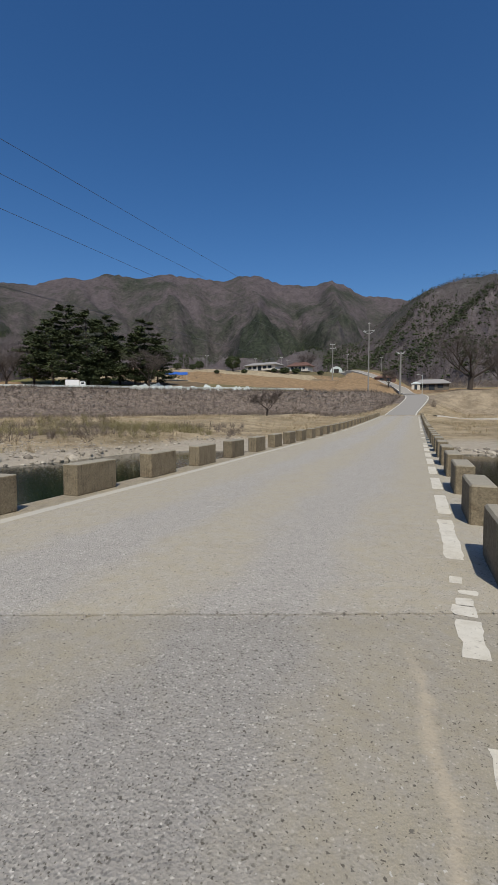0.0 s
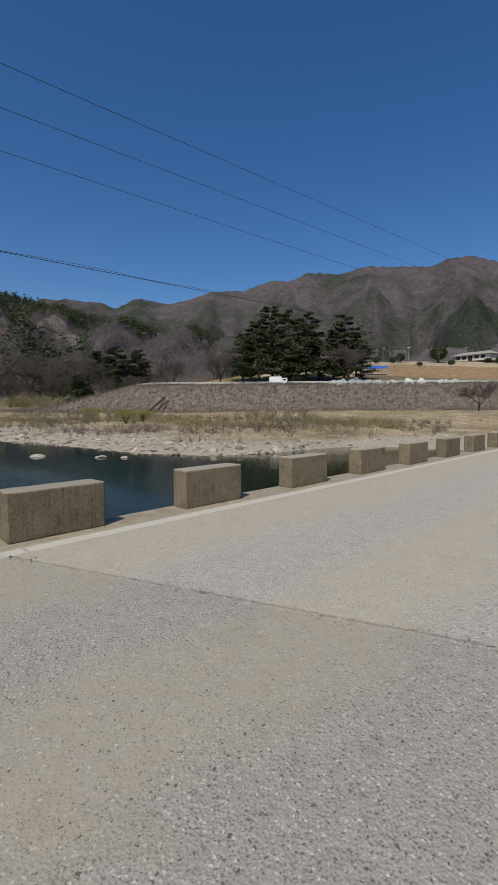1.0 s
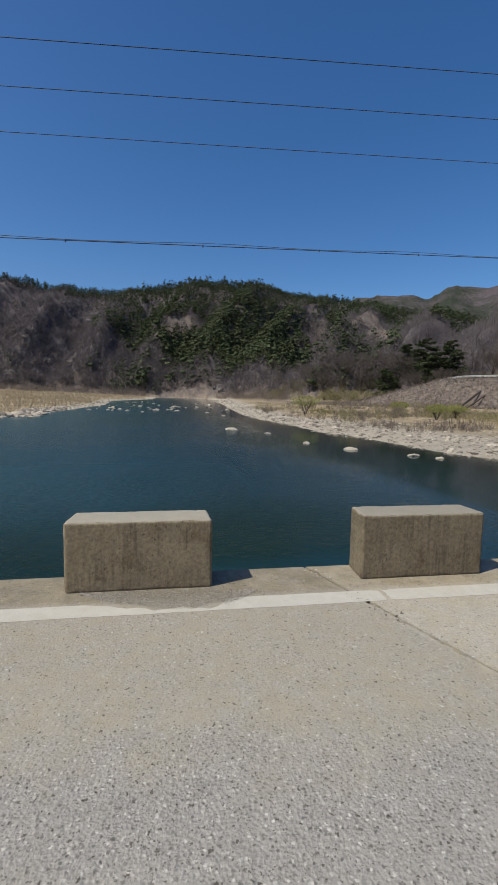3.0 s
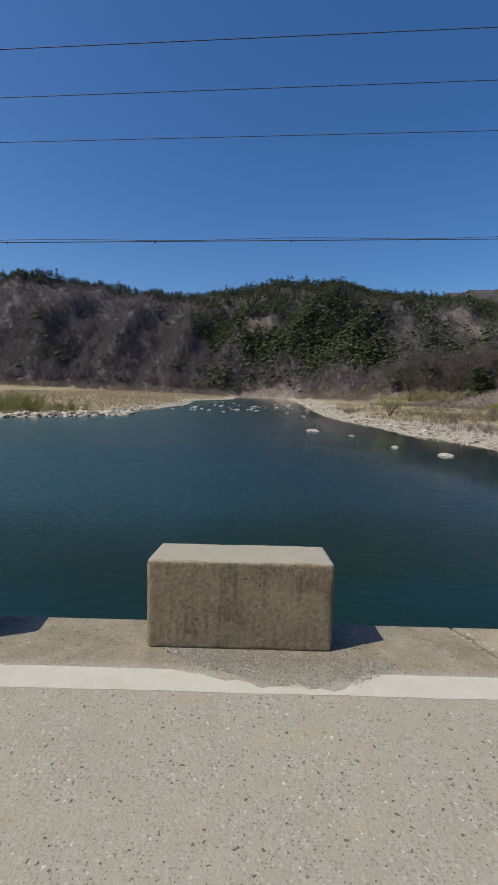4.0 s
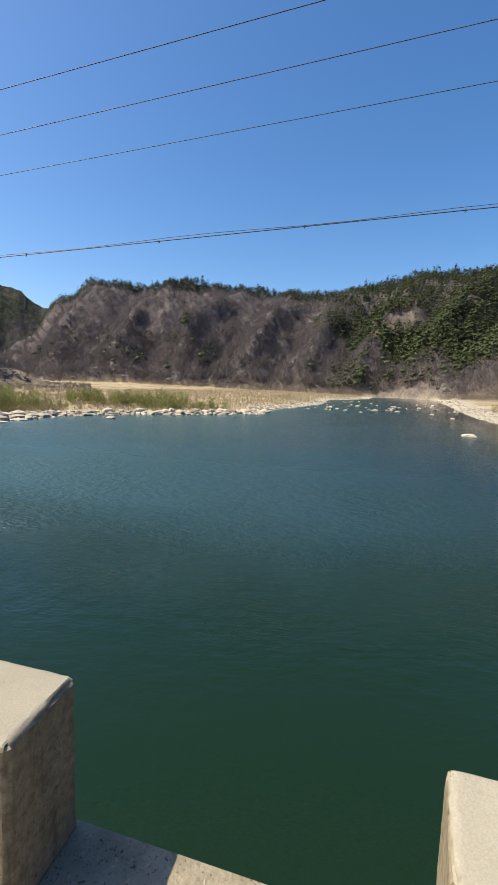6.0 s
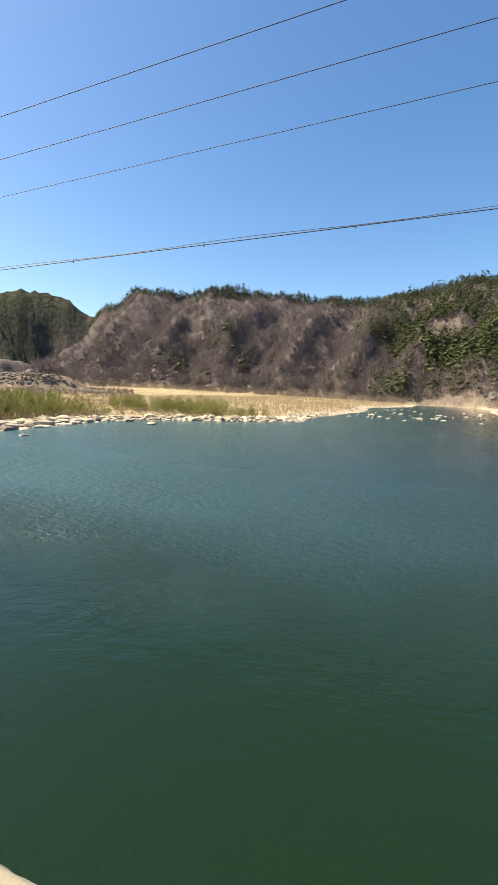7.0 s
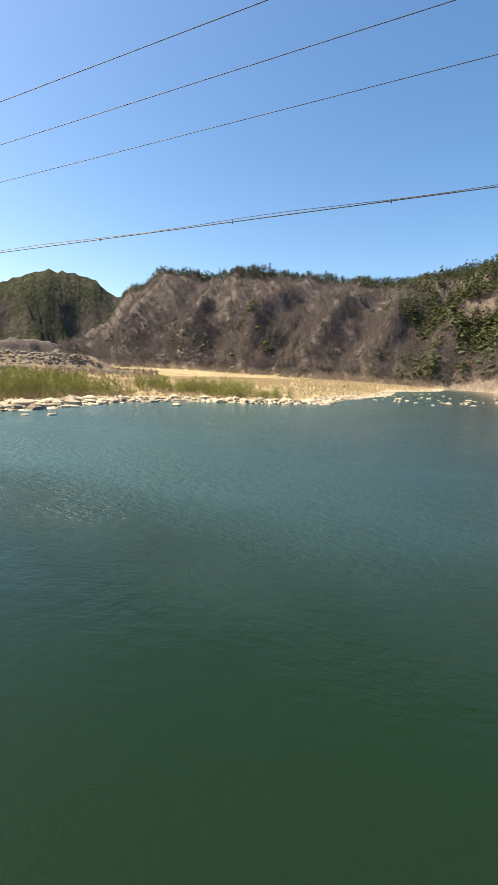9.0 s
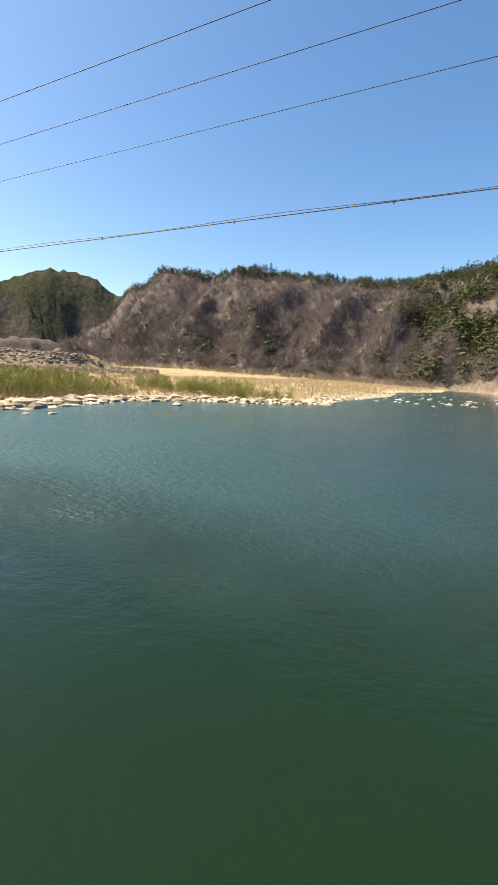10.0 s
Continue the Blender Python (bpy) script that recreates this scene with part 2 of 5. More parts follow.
def ground_material():
    m = Mat("ground", 0.95, 0.1)
    dry = m.mix(m.ramp(m.noise(0.35, 7, 0.75), (0.36, 0.0), (0.64, 1.0)), (0.20, 0.158, 0.10), (0.45, 0.37, 0.245))
    dry = m.mix(m.ramp(m.noise(0.07, 5, 0.6), (0.5, 0.0), (0.62, 0.75)), dry, m.mix(m.noise(0.8, 5), (0.12, 0.10, 0.055), (0.24, 0.19, 0.11)))
    gravel = m.mix(m.noise(1.6, 6, 0.7), (0.25, 0.218, 0.168), (0.50, 0.45, 0.365))
    brush = m.mix(m.ramp(m.noise(0.9, 7, 0.78), (0.36, 0.0), (0.64, 1.0)), (0.075, 0.062, 0.055), (0.26, 0.215, 0.178))
    earth = m.mix(m.ramp(m.noise(0.45, 7, 0.8), (0.36, 0.0), (0.64, 1.0)), (0.052, 0.046, 0.048), (0.138, 0.117, 0.117))
    kind = m.n.new("ShaderNodeAttribute")
    kind.attribute_name = "cover"
    r, g, b = (m.axis(i, kind.outputs["Color"]) for i in range(3))
    plot = m.voronoi(0.035, "Color", vec=m.scaled(0.6, 1.4, 0, m.warp(0.08, 9)))
    crop = m.ramp(m.axis(0, plot), (0.0, (0.26, 0.178, 0.10)), (0.34, (0.30, 0.215, 0.13)), (0.36, (0.15, 0.145, 0.055)), (0.56, (0.21, 0.185, 0.085)), (0.58, (0.10, 0.078, 0.055)), (0.74, (0.15, 0.115, 0.075)), (0.76, (0.36, 0.30, 0.20)))
    crop = m.mix(1.0, crop, m.ramp(m.noise(0.6, 6, 0.75), (0.3, 0.6), (0.7, 1.3)), "MULTIPLY")
    dry = m.mix(m.ramp(m.math("MULTIPLY", m.axis(2), 0.1), (0.72, 0.0), (0.79, 1.0)), dry, crop)
    c = m.mix(r, dry, gravel)
    c = m.mix(g, c, brush)
    rock = m.mix(m.ramp(m.noise(0.4, 7, 0.8), (0.36, 0.0), (0.64, 1.0)), (0.07, 0.077, 0.073), (0.29, 0.265, 0.248))
    steep = m.ramp(m.noise(0.045, 7, 0.75), (0.54, 0.0), (0.68, 1.0))
    wood = m.mix(steep, earth, rock)
    c = m.mix(b, c, wood)
    far = m.ramp(m.math("SUBTRACT", m.noise(0.006, 9, 0.72), m.math("MULTIPLY", m.axis(2), 0.0005)), (0.28, 0.0), (0.48, 1.0))
    fleck = m.ramp(m.noise(0.16, 4, 0.8), (0.34, 0.0), (0.66, 1.0))
    tree = m.mix(fleck, (0.018, 0.024, 0.018), (0.058, 0.068, 0.046))
    streaks = m.ramp(m.noise(0.05, 7, 0.8, m.scaled(1, 1, 0.3)), (0.36, 0.0), (0.64, 1.0))
    brown = m.mix(m.math("MULTIPLY", m.math("ADD", fleck, streaks), 0.5), (0.046, 0.040, 0.043), (0.150, 0.127, 0.130))
    c = m.mix(kind.outputs["Alpha"], m.mix(far, brown, tree), c)
    m.color(c)
    rough = m.math("ADD", m.noise(0.5, 8, 0.75), m.math("MULTIPLY", m.noise(12, 4), 0.05))
    m.bump(m.math("ADD", rough, m.math("MULTIPLY", m.math("SUBTRACT", 1.0, kind.outputs["Alpha"]), m.math("MULTIPLY", m.noise(0.03, 8, 0.7), 30))), 0.9, 0.6)
    return m.m


def leaf_material(name, lo, hi):
    m = Mat(name, 0.8, 0.2)
    m.color(m.mix(m.math("ADD", m.math("MULTIPLY", m.island(), 0.45), m.math("MULTIPLY", m.noise(0.3, 3), 0.55)), lo, hi))
    return m.m


def rock_material():
    m = Mat("river_rock", 0.9)
    c = m.mix(m.island(), (0.155, 0.137, 0.11), (0.49, 0.438, 0.352))
    m.color(m.mix(m.math("MULTIPLY", m.ramp(m.noise(5, 6, 0.7), (0.45, 0.0), (0.7, 1.0)), 0.6), c, (0.20, 0.18, 0.15)))
    m.bump(m.noise(14, 6), 0.5, 0.03)
    return m.m


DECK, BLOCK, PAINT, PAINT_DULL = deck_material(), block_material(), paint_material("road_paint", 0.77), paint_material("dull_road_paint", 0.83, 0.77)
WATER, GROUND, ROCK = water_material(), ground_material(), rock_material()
PINE = leaf_material("pine_needles", (0.026, 0.037, 0.017), (0.070, 0.086, 0.036))
TWIG = leaf_material("bare_twigs", (0.10, 0.086, 0.087), (0.205, 0.176, 0.174))
DARK_TWIG = leaf_material("dark_twigs", (0.045, 0.037, 0.032), (0.13, 0.108, 0.095))
STRAW = leaf_material("dry_grass", (0.24, 0.188, 0.115), (0.50, 0.415, 0.272))
WILLOW = leaf_material("willow_shoots", (0.10, 0.115, 0.036), (0.33, 0.33, 0.115))
BRUSH = leaf_material("dead_brush", (0.085, 0.068, 0.058), (0.25, 0.205, 0.165))
OLIVE = leaf_material("olive_scrub", (0.13, 0.115, 0.055), (0.27, 0.24, 0.12))
BARK = plain("bark", (0.085, 0.068, 0.056), 0.95, grain=8, amount=0.5)
WIRE = plain("cable_black", (0.07, 0.072, 0.08), 0.6)
ASPHALT = plain("asphalt", (0.30, 0.285, 0.255), 0.9, grain=3)
CLIFF = plain("cliff_rock", (0.27, 0.247, 0.228), 0.95, grain=0.5, amount=0.65)
CONC = plain("pale_concrete", (0.50, 0.47, 0.42), 0.9, grain=4)

# ---- mesh helpers ----


def mesh_ob(name, verts, faces, material, parent=None, label="", smooth=False):
    me = bpy.data.meshes.new(name)
    me.from_pydata(verts if isinstance(verts, list) else [tuple(v) for v in verts], [], faces if isinstance(faces, list) else [tuple(f) for f in faces])
    me.materials.append(material)
    if smooth:
        me.polygons.foreach_set("use_smooth", [True] * len(me.polygons))
    ob = new(name, me)
    ob.parent = parent
    if label:
        tagged(ob, label)
    return ob


def part(name, bm, material, parent=None, label="", smooth=False):
    """Links a bmesh as one mesh object under a thing or a part."""
    me = bpy.data.meshes.new(name)
    bmesh.ops.recalc_face_normals(bm, faces=bm.faces)
    bm.to_mesh(me)
    bm.free()
    me.materials.append(material)
    if smooth:
        me.polygons.foreach_set("use_smooth", [True] * len(me.polygons))
    ob = new(name, me)
    ob.parent = parent
    if label:
        tagged(ob, label)
    return ob


def box(bm, x0, x1, y0, y1, z0, z1, bevel=0.0):
    r = bmesh.ops.create_cube(bm, size=1, matrix=Matrix.Translation(((x0 + x1) / 2, (y0 + y1) / 2, (z0 + z1) / 2)) @ Matrix.Diagonal((x1 - x0, y1 - y0, z1 - z0, 1)))
    if bevel:
        es = list({e for v in r["verts"] for e in v.link_edges})
        bmesh.ops.bevel(bm, geom=es, offset=bevel, segments=2, affect="EDGES")


def rod(bm, a, b, r0, r1=None, n=8):
    a, b = Vector(a), Vector(b)
    d = b - a
    m = Matrix.Translation((a + b) / 2) @ d.to_track_quat("Z", "Y").to_matrix().to_4x4()
    bmesh.ops.create_cone(bm, cap_ends=True, segments=n, radius1=r0, radius2=r0 if r1 is None else r1, depth=d.length, matrix=m)


# ---- plan ----
WATER_Z = -1.65
DECK_X0, DECK_X1 = -0.37, 7.08
BRIDGE_Y0, BRIDGE_Y1 = -40.0, 88.0
NORTH_SHORE = [(-260, 22), (-165, 17), (-83, 14), (-50, 16), (-42, 15.5), (-31, 18), (-22, 18.5), (-17.5, 21), (-16, 24), (-15, 33), (-12, 36), (0, 38), (10, 40), (60, 44), (400, 60)]
SOUTH_SHORE = [(-260, -6), (-190, -8), (-160, -20), (-123, -17), (-81, -22), (-71, -20), (-60, -25), (-57, -30), (-50, -35), (-43, -37), (-27, -33), (-22, -33), (0, -36), (60, -40), (400, -50)]
CREST = [(-400, -20), (-160, 40), (-113, 65), (-64, 99), (-20, 129), (0, 133), (40, 131), (120, 122), (400, 100)]
# azimuth to the left of the bridge's axis, distance and height of the foot of the near hills
FEET = [(-180, 260, 6), (-60, 230, 10), (-8, 225, 12), (-1, 260, 16), (6, 340, 24), (20, 340, 26), (38, 260, 20), (47, 190, 15), (55, 152, 9), (60, 148, 5), (68, 158, 3), (76, 186, 2), (83, 205, 0.9), (90, 224, 0.6), (95, 230, 1.6),
        (99, 232, 3), (114, 240, 3.5), (120, 252, 4), (128, 272, 5), (136, 300, 5), (150, 320, 5), (180, 260, 6)]
# azimuth, distance and elevation angle of their skyline
RIDGE = [(-180, 500, 6), (-60, 600, 15), (-8, 600, 14.9), (-4.6, 620, 14.7), (-1.1, 650, 13.9), (2, 680, 12), (6, 700, 8.5), (20, 620, 6.5), (38, 450, 7), (47, 340, 8.7), (55, 310, 9.4), (60, 310, 10.4), (68, 320, 12.0),
         (70, 320, 12.1), (76, 330, 12.9), (80, 330, 14.0), (88, 335, 14.1), (92, 340, 13.2), (95.5, 345, 12.6), (99, 350, 12.1), (104, 345, 12.4), (109.5, 340, 12.6), (114, 330, 13.3), (117, 330, 13.3),
         (118.6, 345, 12.1), (120, 370, 12.3), (124.3, 370, 12.5), (126.3, 380, 12.0), (127.6, 390, 10.5), (129.5, 395, 10.3), (130.4, 400, 8.8), (132, 410, 6)]
RIDGE_END = [(136, 420, 3), (150, 440, 3), (180, 500, 6)]
MOUNTAIN = [(-180, 6), (-30, 8), (-10, 9), (1.5, 13), (3.2, 13.4), (5.9, 13.6), (8.1, 14.9), (9.8, 15.6), (11.8, 15), (15.9, 15.3), (18.3, 16.3), (20.7, 16.3), (22.8, 15.7), (26.3, 16), (29.8, 16.3), (33, 15.7),
            (36.8, 15.9), (39, 15.1), (41.2, 15.2), (44.7, 14), (48.3, 13.9), (51.6, 12.8), (53.7, 12.3), (57.5, 12.9), (60, 11.5), (61.6, 12.1), (64.4, 12.2), (68, 12), (75, 10), (100, 8), (128, 8), (131, 8.8),
            (133.3, 10.5), (138, 11), (140.3, 10), (143.6, 8.7), (150, 8), (180, 6)]


def lerp(table, x, k=1):
    a = np.array(table, float)
    return np.interp(x, a[:, 0], a[:, k])


def smooth(x, a, b):
    t = np.clip((x - a) / (b - a), 0, 1)
    return t * t * (3 - 2 * t)


def fold(u):
    """A sharp-crested wave between 0 and 1 with its crests at half-way."""
    return 1 - np.abs(2 * (u - np.floor(u)) - 1) ** 0.85


def deck_z(y):
    """Height of the roadway along the bridge and the ramp behind it."""
    return 1.15 * smooth(y, 25, 105) + 5.9 * smooth(y, 84, 148)


def road_x(y):
    return 3.2 + 3.0 * smooth(y, 90, 128) - 2.0 * smooth(y, 128, 150)


def water_z(x):
    return WATER_Z + 0.02 * np.maximum(0, -x - 78)


def clearing(az, t):
    """Bare earth on the wooded slope: a slip below the pines and a cut terrace."""
    slip = 1 - smooth(np.abs(t - 0.5 + (az - 87.2) * 0.0326 + 0.012 * np.sin(az * 4)), 0.035, 0.07)
    slip = slip * smooth(az, 85.3, 86.3) * (1 - smooth(az, 92.5, 94))
    cut = (1 - smooth(np.abs(t - 0.57 - 0.015 * np.sin(az * 3)), 0.06, 0.10)) * smooth(az, 60.5, 62.5) * (1 - smooth(az, 71, 73))
    return np.maximum(slip, cut)


def ground_height(x, y, detail=True):
    """Heights and covers (gravel, brush, wood, near) of the ground."""
    x, y = np.asarray(x, float), np.asarray(y, float)
    yn, ys = lerp(NORTH_SHORE, x), lerp(SOUTH_SHORE, x)
    inside = np.minimum(yn - y, y - ys)
    d = np.maximum(-inside, 0)
    w = water_z(x)
    bank = w + 0.5 * (1 - np.exp(-d / 5)) + 0.028 * np.minimum(d, 130)
    z = np.where(inside > 0, w - np.minimum(1.8, inside * 0.22), bank)
    q = (lerp(CREST, x) - y) * np.where(x < -20, 0.82, 1.0)
    top = 7.6 + (0.2 - 0.14 * smooth(x, -12, 8)) * np.clip(-q - 8, 0, 60) + 0.03 * np.clip(-q - 68, 0, 400)
    slope = np.where(q > 0, z + (top - z) * (1 - smooth(q, 0, 17)), np.maximum(z, top))
    on = smooth(y, 5, 40) * smooth(x, -126, -102)
    z = np.where(inside > 0, z, z * (1 - on) + slope * on)
    # a stone dyke behind the southern bar
    dyke = np.clip(1 - np.abs(np.hypot(x, y) - 165) / 14, 0, 1) * smooth(-y, 108, 118) * (x < 0)
    z = z + 4.6 * smooth(dyke, 0, 0.8)
    brush = np.where((q < 19) & (q > -1) & (inside < 0), smooth(y, 25, 45) * (1 - 0.7 * smooth(x, 6, 12)), smooth(dyke, 0.02, 0.1) * 0.8)
    az, r = np.degrees(np.arctan2(-x, y)), np.hypot(x, y)
    foot, fz = lerp(FEET, az), lerp(FEET, az, 2)
    ridge = RIDGE + RIDGE_END
    rr, el = lerp(ridge, az), lerp(ridge, az, 2)
    top = 1.6 + rr * np.tan(np.radians(el)) - 3.2
    t = (r - foot) / (rr - foot)
    near = np.where(t < 1, fz + (top - fz) * np.clip(t, 0, 1) ** 0.85, top - np.maximum(0, r - rr - 16) * 0.25)
    near = np.where(t > 0, near, -99)
    rm = np.where(az > 127, 900, 1500)
    mt = 1.6 + rm * np.tan(np.radians(lerp(MOUNTAIN, az)))
    r0 = 520 + 260 * smooth(az, 122, 129)
    tm = (r - r0) / (rm - r0)
    far = np.where(tm < 1, mt * np.clip(tm, 0, 1) ** 1.25, mt - np.maximum(0, r - rm - 70) * 0.2)
    far = np.where(tm > 0, far, -99)
    if detail:
        n1 = np.array([noise.fractal((a * 0.011, b * 0.011, 3.0), 0.9, 2.1, 5) for a, b in zip(x, y)])
        n2 = np.array([noise.fractal((a * 0.12, b * 0.12, 7.0), 0.8, 2.2, 4) for a, b in zip(x, y)])
        n3 = np.array([noise.ridged_multi_fractal((a * 0.0032, b * 0.0032, 1.0), 0.9, 2.1, 5, 1.0, 2.0) for a, b in zip(x, y)])
        crag = np.array([noise.ridged_multi_fractal((a * 0.045, b * 0.045, 2.0), 0.8, 2.2, 4, 1.0, 2.0) for a, b in zip(x, y)]) - 1.4
        # spurs run down the slopes aslant, with gullies between them
        big, small = fold((az + 7.5 * t + n1 * 2.2) / 7.6 + 0.18), fold((az + 10 * t + n1 * 2.0) / 2.7)
        bare_face = smooth(az, 92, 102) * (1 - smooth(az, 132, 138))
        relief = (big - 0.5) * (16 + 3 * bare_face) + (small - 0.5) * (3.5 + 1.5 * bare_face) + n1 * 7 + crag * (1.0 + 1.4 * bare_face)
        near = near + relief * np.clip(t * 3.5, 0, 1) * np.clip((1 - t) * 3, 0, 1) + n2 * (1.6 + bare_face) * (t > 0)
        wide, fine = fold((az - 9.6 + 2.5 * (1 - tm) + n1 * 1.2) / 10.1 + 0.5), fold((az - 7 * tm + n3 * 0.8) / 3.3)
        far = far + ((wide - 0.55) * 95 + (fine - 0.5) * 22 + (n3 - 1.6) * 62) * np.clip(tm * 3, 0, 1) * np.clip((1 - tm) * 2.6, 0, 1) + n2 * 5 * (tm > 0)
        z = z + n2 * np.where(inside > 0, 0.1, 0.08 + 0.25 * smooth(d, 8, 60))
    wood = smooth(np.maximum(near, far) - z, -2, 1)
    z = np.maximum(z, np.maximum(near, far))
    bare = clearing(az, t)
    stony = (1 - smooth(t, 0.05, 0.17)) * smooth(az, 72, 77) * (1 - smooth(az, 104, 112)) * (t > -0.05)
    wood = wood * (1 - 0.7 * bare) * (1 - 0.45 * stony)
    brush = np.maximum(brush, np.maximum(bare, 0.85 * stony))
    # the road's own cutting
    side = np.abs(x - road_x(y))
    cut = (1 - smooth(side, 4.0, 12.0)) * smooth(y, 84, 90) * (1 - smooth(y, 150, 160))
    z = z * (1 - cut) + (deck_z(y) - 0.12) * cut
    under = (side < 5) & (y < 90) & (y > BRIDGE_Y0 - 2)
    z = np.where(under, np.minimum(z, deck_z(y) - 0.75), z)
    gravel = np.where(inside > 0, 1, 1 - smooth(d, 2 + 3 * (y > 0), 5 + 6 * (y > 0))) * (1 - smooth(t, -0.02, 0.01))
    cover = np.stack([gravel, brush * (1 - gravel), wood, 1 - smooth(r, 420, 700) * wood], -1)
    return z, cover


def z_at(x, y):
    return float(ground_height([x], [y], False)[0][0])


# ---- ground and river ----


def build_ground():
    az = np.concatenate([np.arange(-180, -20, 4.0), np.arange(-20, 150, 0.45), np.arange(150, 180, 4.0)])
    rad = [0.5]
    while rad[-1] < 4200:
        q = rad[-1]
        rad.append(q + 4.0 if 215 < q < 410 else q * 1.026 + 0.12)
    rad = np.array(rad)
    a, r = np.meshgrid(np.radians(az), rad)
    x, y = (-np.sin(a) * r).ravel(), (np.cos(a) * r).ravel()
    z, cover = ground_height(x, y)
    n, k = len(az), len(rad)
    faces = [(i * n + j, i * n + (j + 1) % n, (i + 1) * n + (j + 1) % n, (i + 1) * n + j) for i in range(k - 1) for j in range(n)]
    ob = mesh_ob("ground", np.stack([x, y, z], 1), faces, GROUND, smooth=True)
    at = ob.data.color_attributes.new("cover", "FLOAT_COLOR", "POINT")
    at.data.foreach_set("color", cover.astype(np.float32).ravel())
    return tagged(ob, "river valley ground with gravel bars, dry grass and wooded hills", "ground", kind="structure")


build_ground()


def build_water():
    xs = np.concatenate([np.arange(-262, -70, 6.0), np.arange(-70, 410, 40.0)])
    ys = np.arange(-60, 66, 12.0)
    v = [(x, y, float(water_z(x))) for x in xs for y in ys]
    m = len(ys)
    f = [(i * m + j, (i + 1) * m + j, (i + 1) * m + j + 1, i * m + j + 1) for i in range(len(xs) - 1) for j in range(m - 1)]
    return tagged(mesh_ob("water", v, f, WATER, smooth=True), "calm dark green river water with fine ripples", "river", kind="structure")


build_water()

# ---- bridge deck ----
JOINT = 0.372


def build_deck():
    """Two slabs that meet at a skewed joint."""
    xs = np.linspace(DECK_X0, DECK_X1, 260)
    rng = random.Random(4)
    for name, y0, y1, e0, e1 in (("slab", BRIDGE_Y0, 2.265, 0, 1), ("slab", 2.287, BRIDGE_Y1, 1, 0)):
        bm = bmesh.new()
        n = 16
        rows = []
        for i in range(n + 1):
            t = i / n
            row = []
            for x in xs:
                s = JOINT * x
                y = (y0 + s * e0) * (1 - t) + (y1 + s * e1) * t
                if (i == n and e1) or (i == 0 and e0):
                    y += rng.uniform(-0.006, 0.006) + (0.05 if e1 else -0.03) * (-max(0.0, noise.fractal((x * 7, 3.0 + e1, 0), 0.6, 2.2, 5) * 1.1))
                row.append((x, y, float(deck_z(y))))
            rows.append(row)
        top = [[bm.verts.new(p) for p in row] for row in rows]
        bot = [[bm.verts.new((p[0], p[1], p[2] - 0.6)) for p in row] for row in rows]
        for i in range(n):
            for j in range(len(xs) - 1):
                bm.faces.new((top[i][j], top[i][j + 1], top[i + 1][j + 1], top[i + 1][j]))
                bm.faces.new((bot[i][j], bot[i + 1][j], bot[i + 1][j + 1], bot[i][j + 1]))
            for j in (0, len(xs) - 1):
                bm.faces.new((top[i][j], top[i + 1][j], bot[i + 1][j], bot[i][j]))
        for i in (0, n):
            for j in range(len(xs) - 1):
                bm.faces.new((top[i][j], top[i][j + 1], bot[i][j + 1], bot[i][j]))
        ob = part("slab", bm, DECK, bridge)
    return bridge


bridge = tagged(new("bridge_deck"), "low concrete river bridge with a worn sandy roadway", "bridge", kind="structure")
build_deck()
for k in range(9):
    bm = bmesh.new()
    y = -36 + k * 9.3
    box(bm, 0.2, 6.5, y - 0.35, y + 0.35, -3.8, deck_z(y) - 0.55, 0.03)
    part("pier", bm, CONC, bridge)


def strip(name, x0, x1, y0, y1, seed, ragged=0.004, material=None, bite=None):
    """A band of road paint with uneven edges."""
    rng = random.Random(seed)
    n = max(6, int((y1 - y0) / 0.07))
    v, f = [], []
    for i in range(n + 1):
        y = y0 + (y1 - y0) * i / n
        cut = (x1 - x0) * 0.10 * max(0.0, 1 - min(i, n - i) / 1.5)
        a, b = (noise.fractal((y * 4, seed * 3.7 + k, 0), 0.8, 2.1, 4) * ragged * 2 for k in (0, 5))
        if bite and bite[0] < y < bite[1]:
            w = (y - bite[0]) / (bite[1] - bite[0])
            a += bite[2] * min(1.0, 2.2 * w, 9 * (1 - w)) * (0.9 + 0.5 * noise.fractal((y * 9, 2.0, 0), 0.8, 2.1, 4))
        for x in (x0 + a + cut * rng.random(), x1 + b - cut * rng.random()):
            v.append((x, y + (rng.uniform(-1, 1) * ragged if i in (0, n) else 0), float(deck_z(y)) + 0.0018))
    for i in range(n):
        f.append((2 * i, 2 * i + 1, 2 * i + 3, 2 * i + 2))
    return mesh_ob(name, v, f, material or PAINT, bridge, "worn white road paint")


strip("edge_line", 0.235, 0.445, BRIDGE_Y0, 2.62, 1, 0.003, PAINT_DULL, bite=(0.18, 1.36, 0.165))
strip("edge_line", 0.235, 0.445, 2.66, 88, 2, 0.003, PAINT_DULL)
for k, (x0, x1, y0, y1) in enumerate(((6.32, 6.52, -20, -18.6), (6.32, 6.52, -16, -14.5), (6.32, 6.52, -9, -8), (6.33, 6.5, 2.6, 3.1), (6.29, 6.46, 3.93, 4.52), (6.28, 6.45, 4.60, 4.80), (6.33, 6.47, 4.80, 4.97), (6.37, 6.52, 5.06, 5.16), (6.31, 6.40, 5.33, 5.52), (6.31, 6.50, 6.08, 8.02))):
    strip("edge_line", x0, x1, y0, y1, 10 + k, 0.014)
y = 8.45
while y < 86:
    strip("edge_line", 6.33, 6.53, y, y + 1.72, int(y * 10), 0.008)
    y += 2.47

# ---- parapet blocks ----


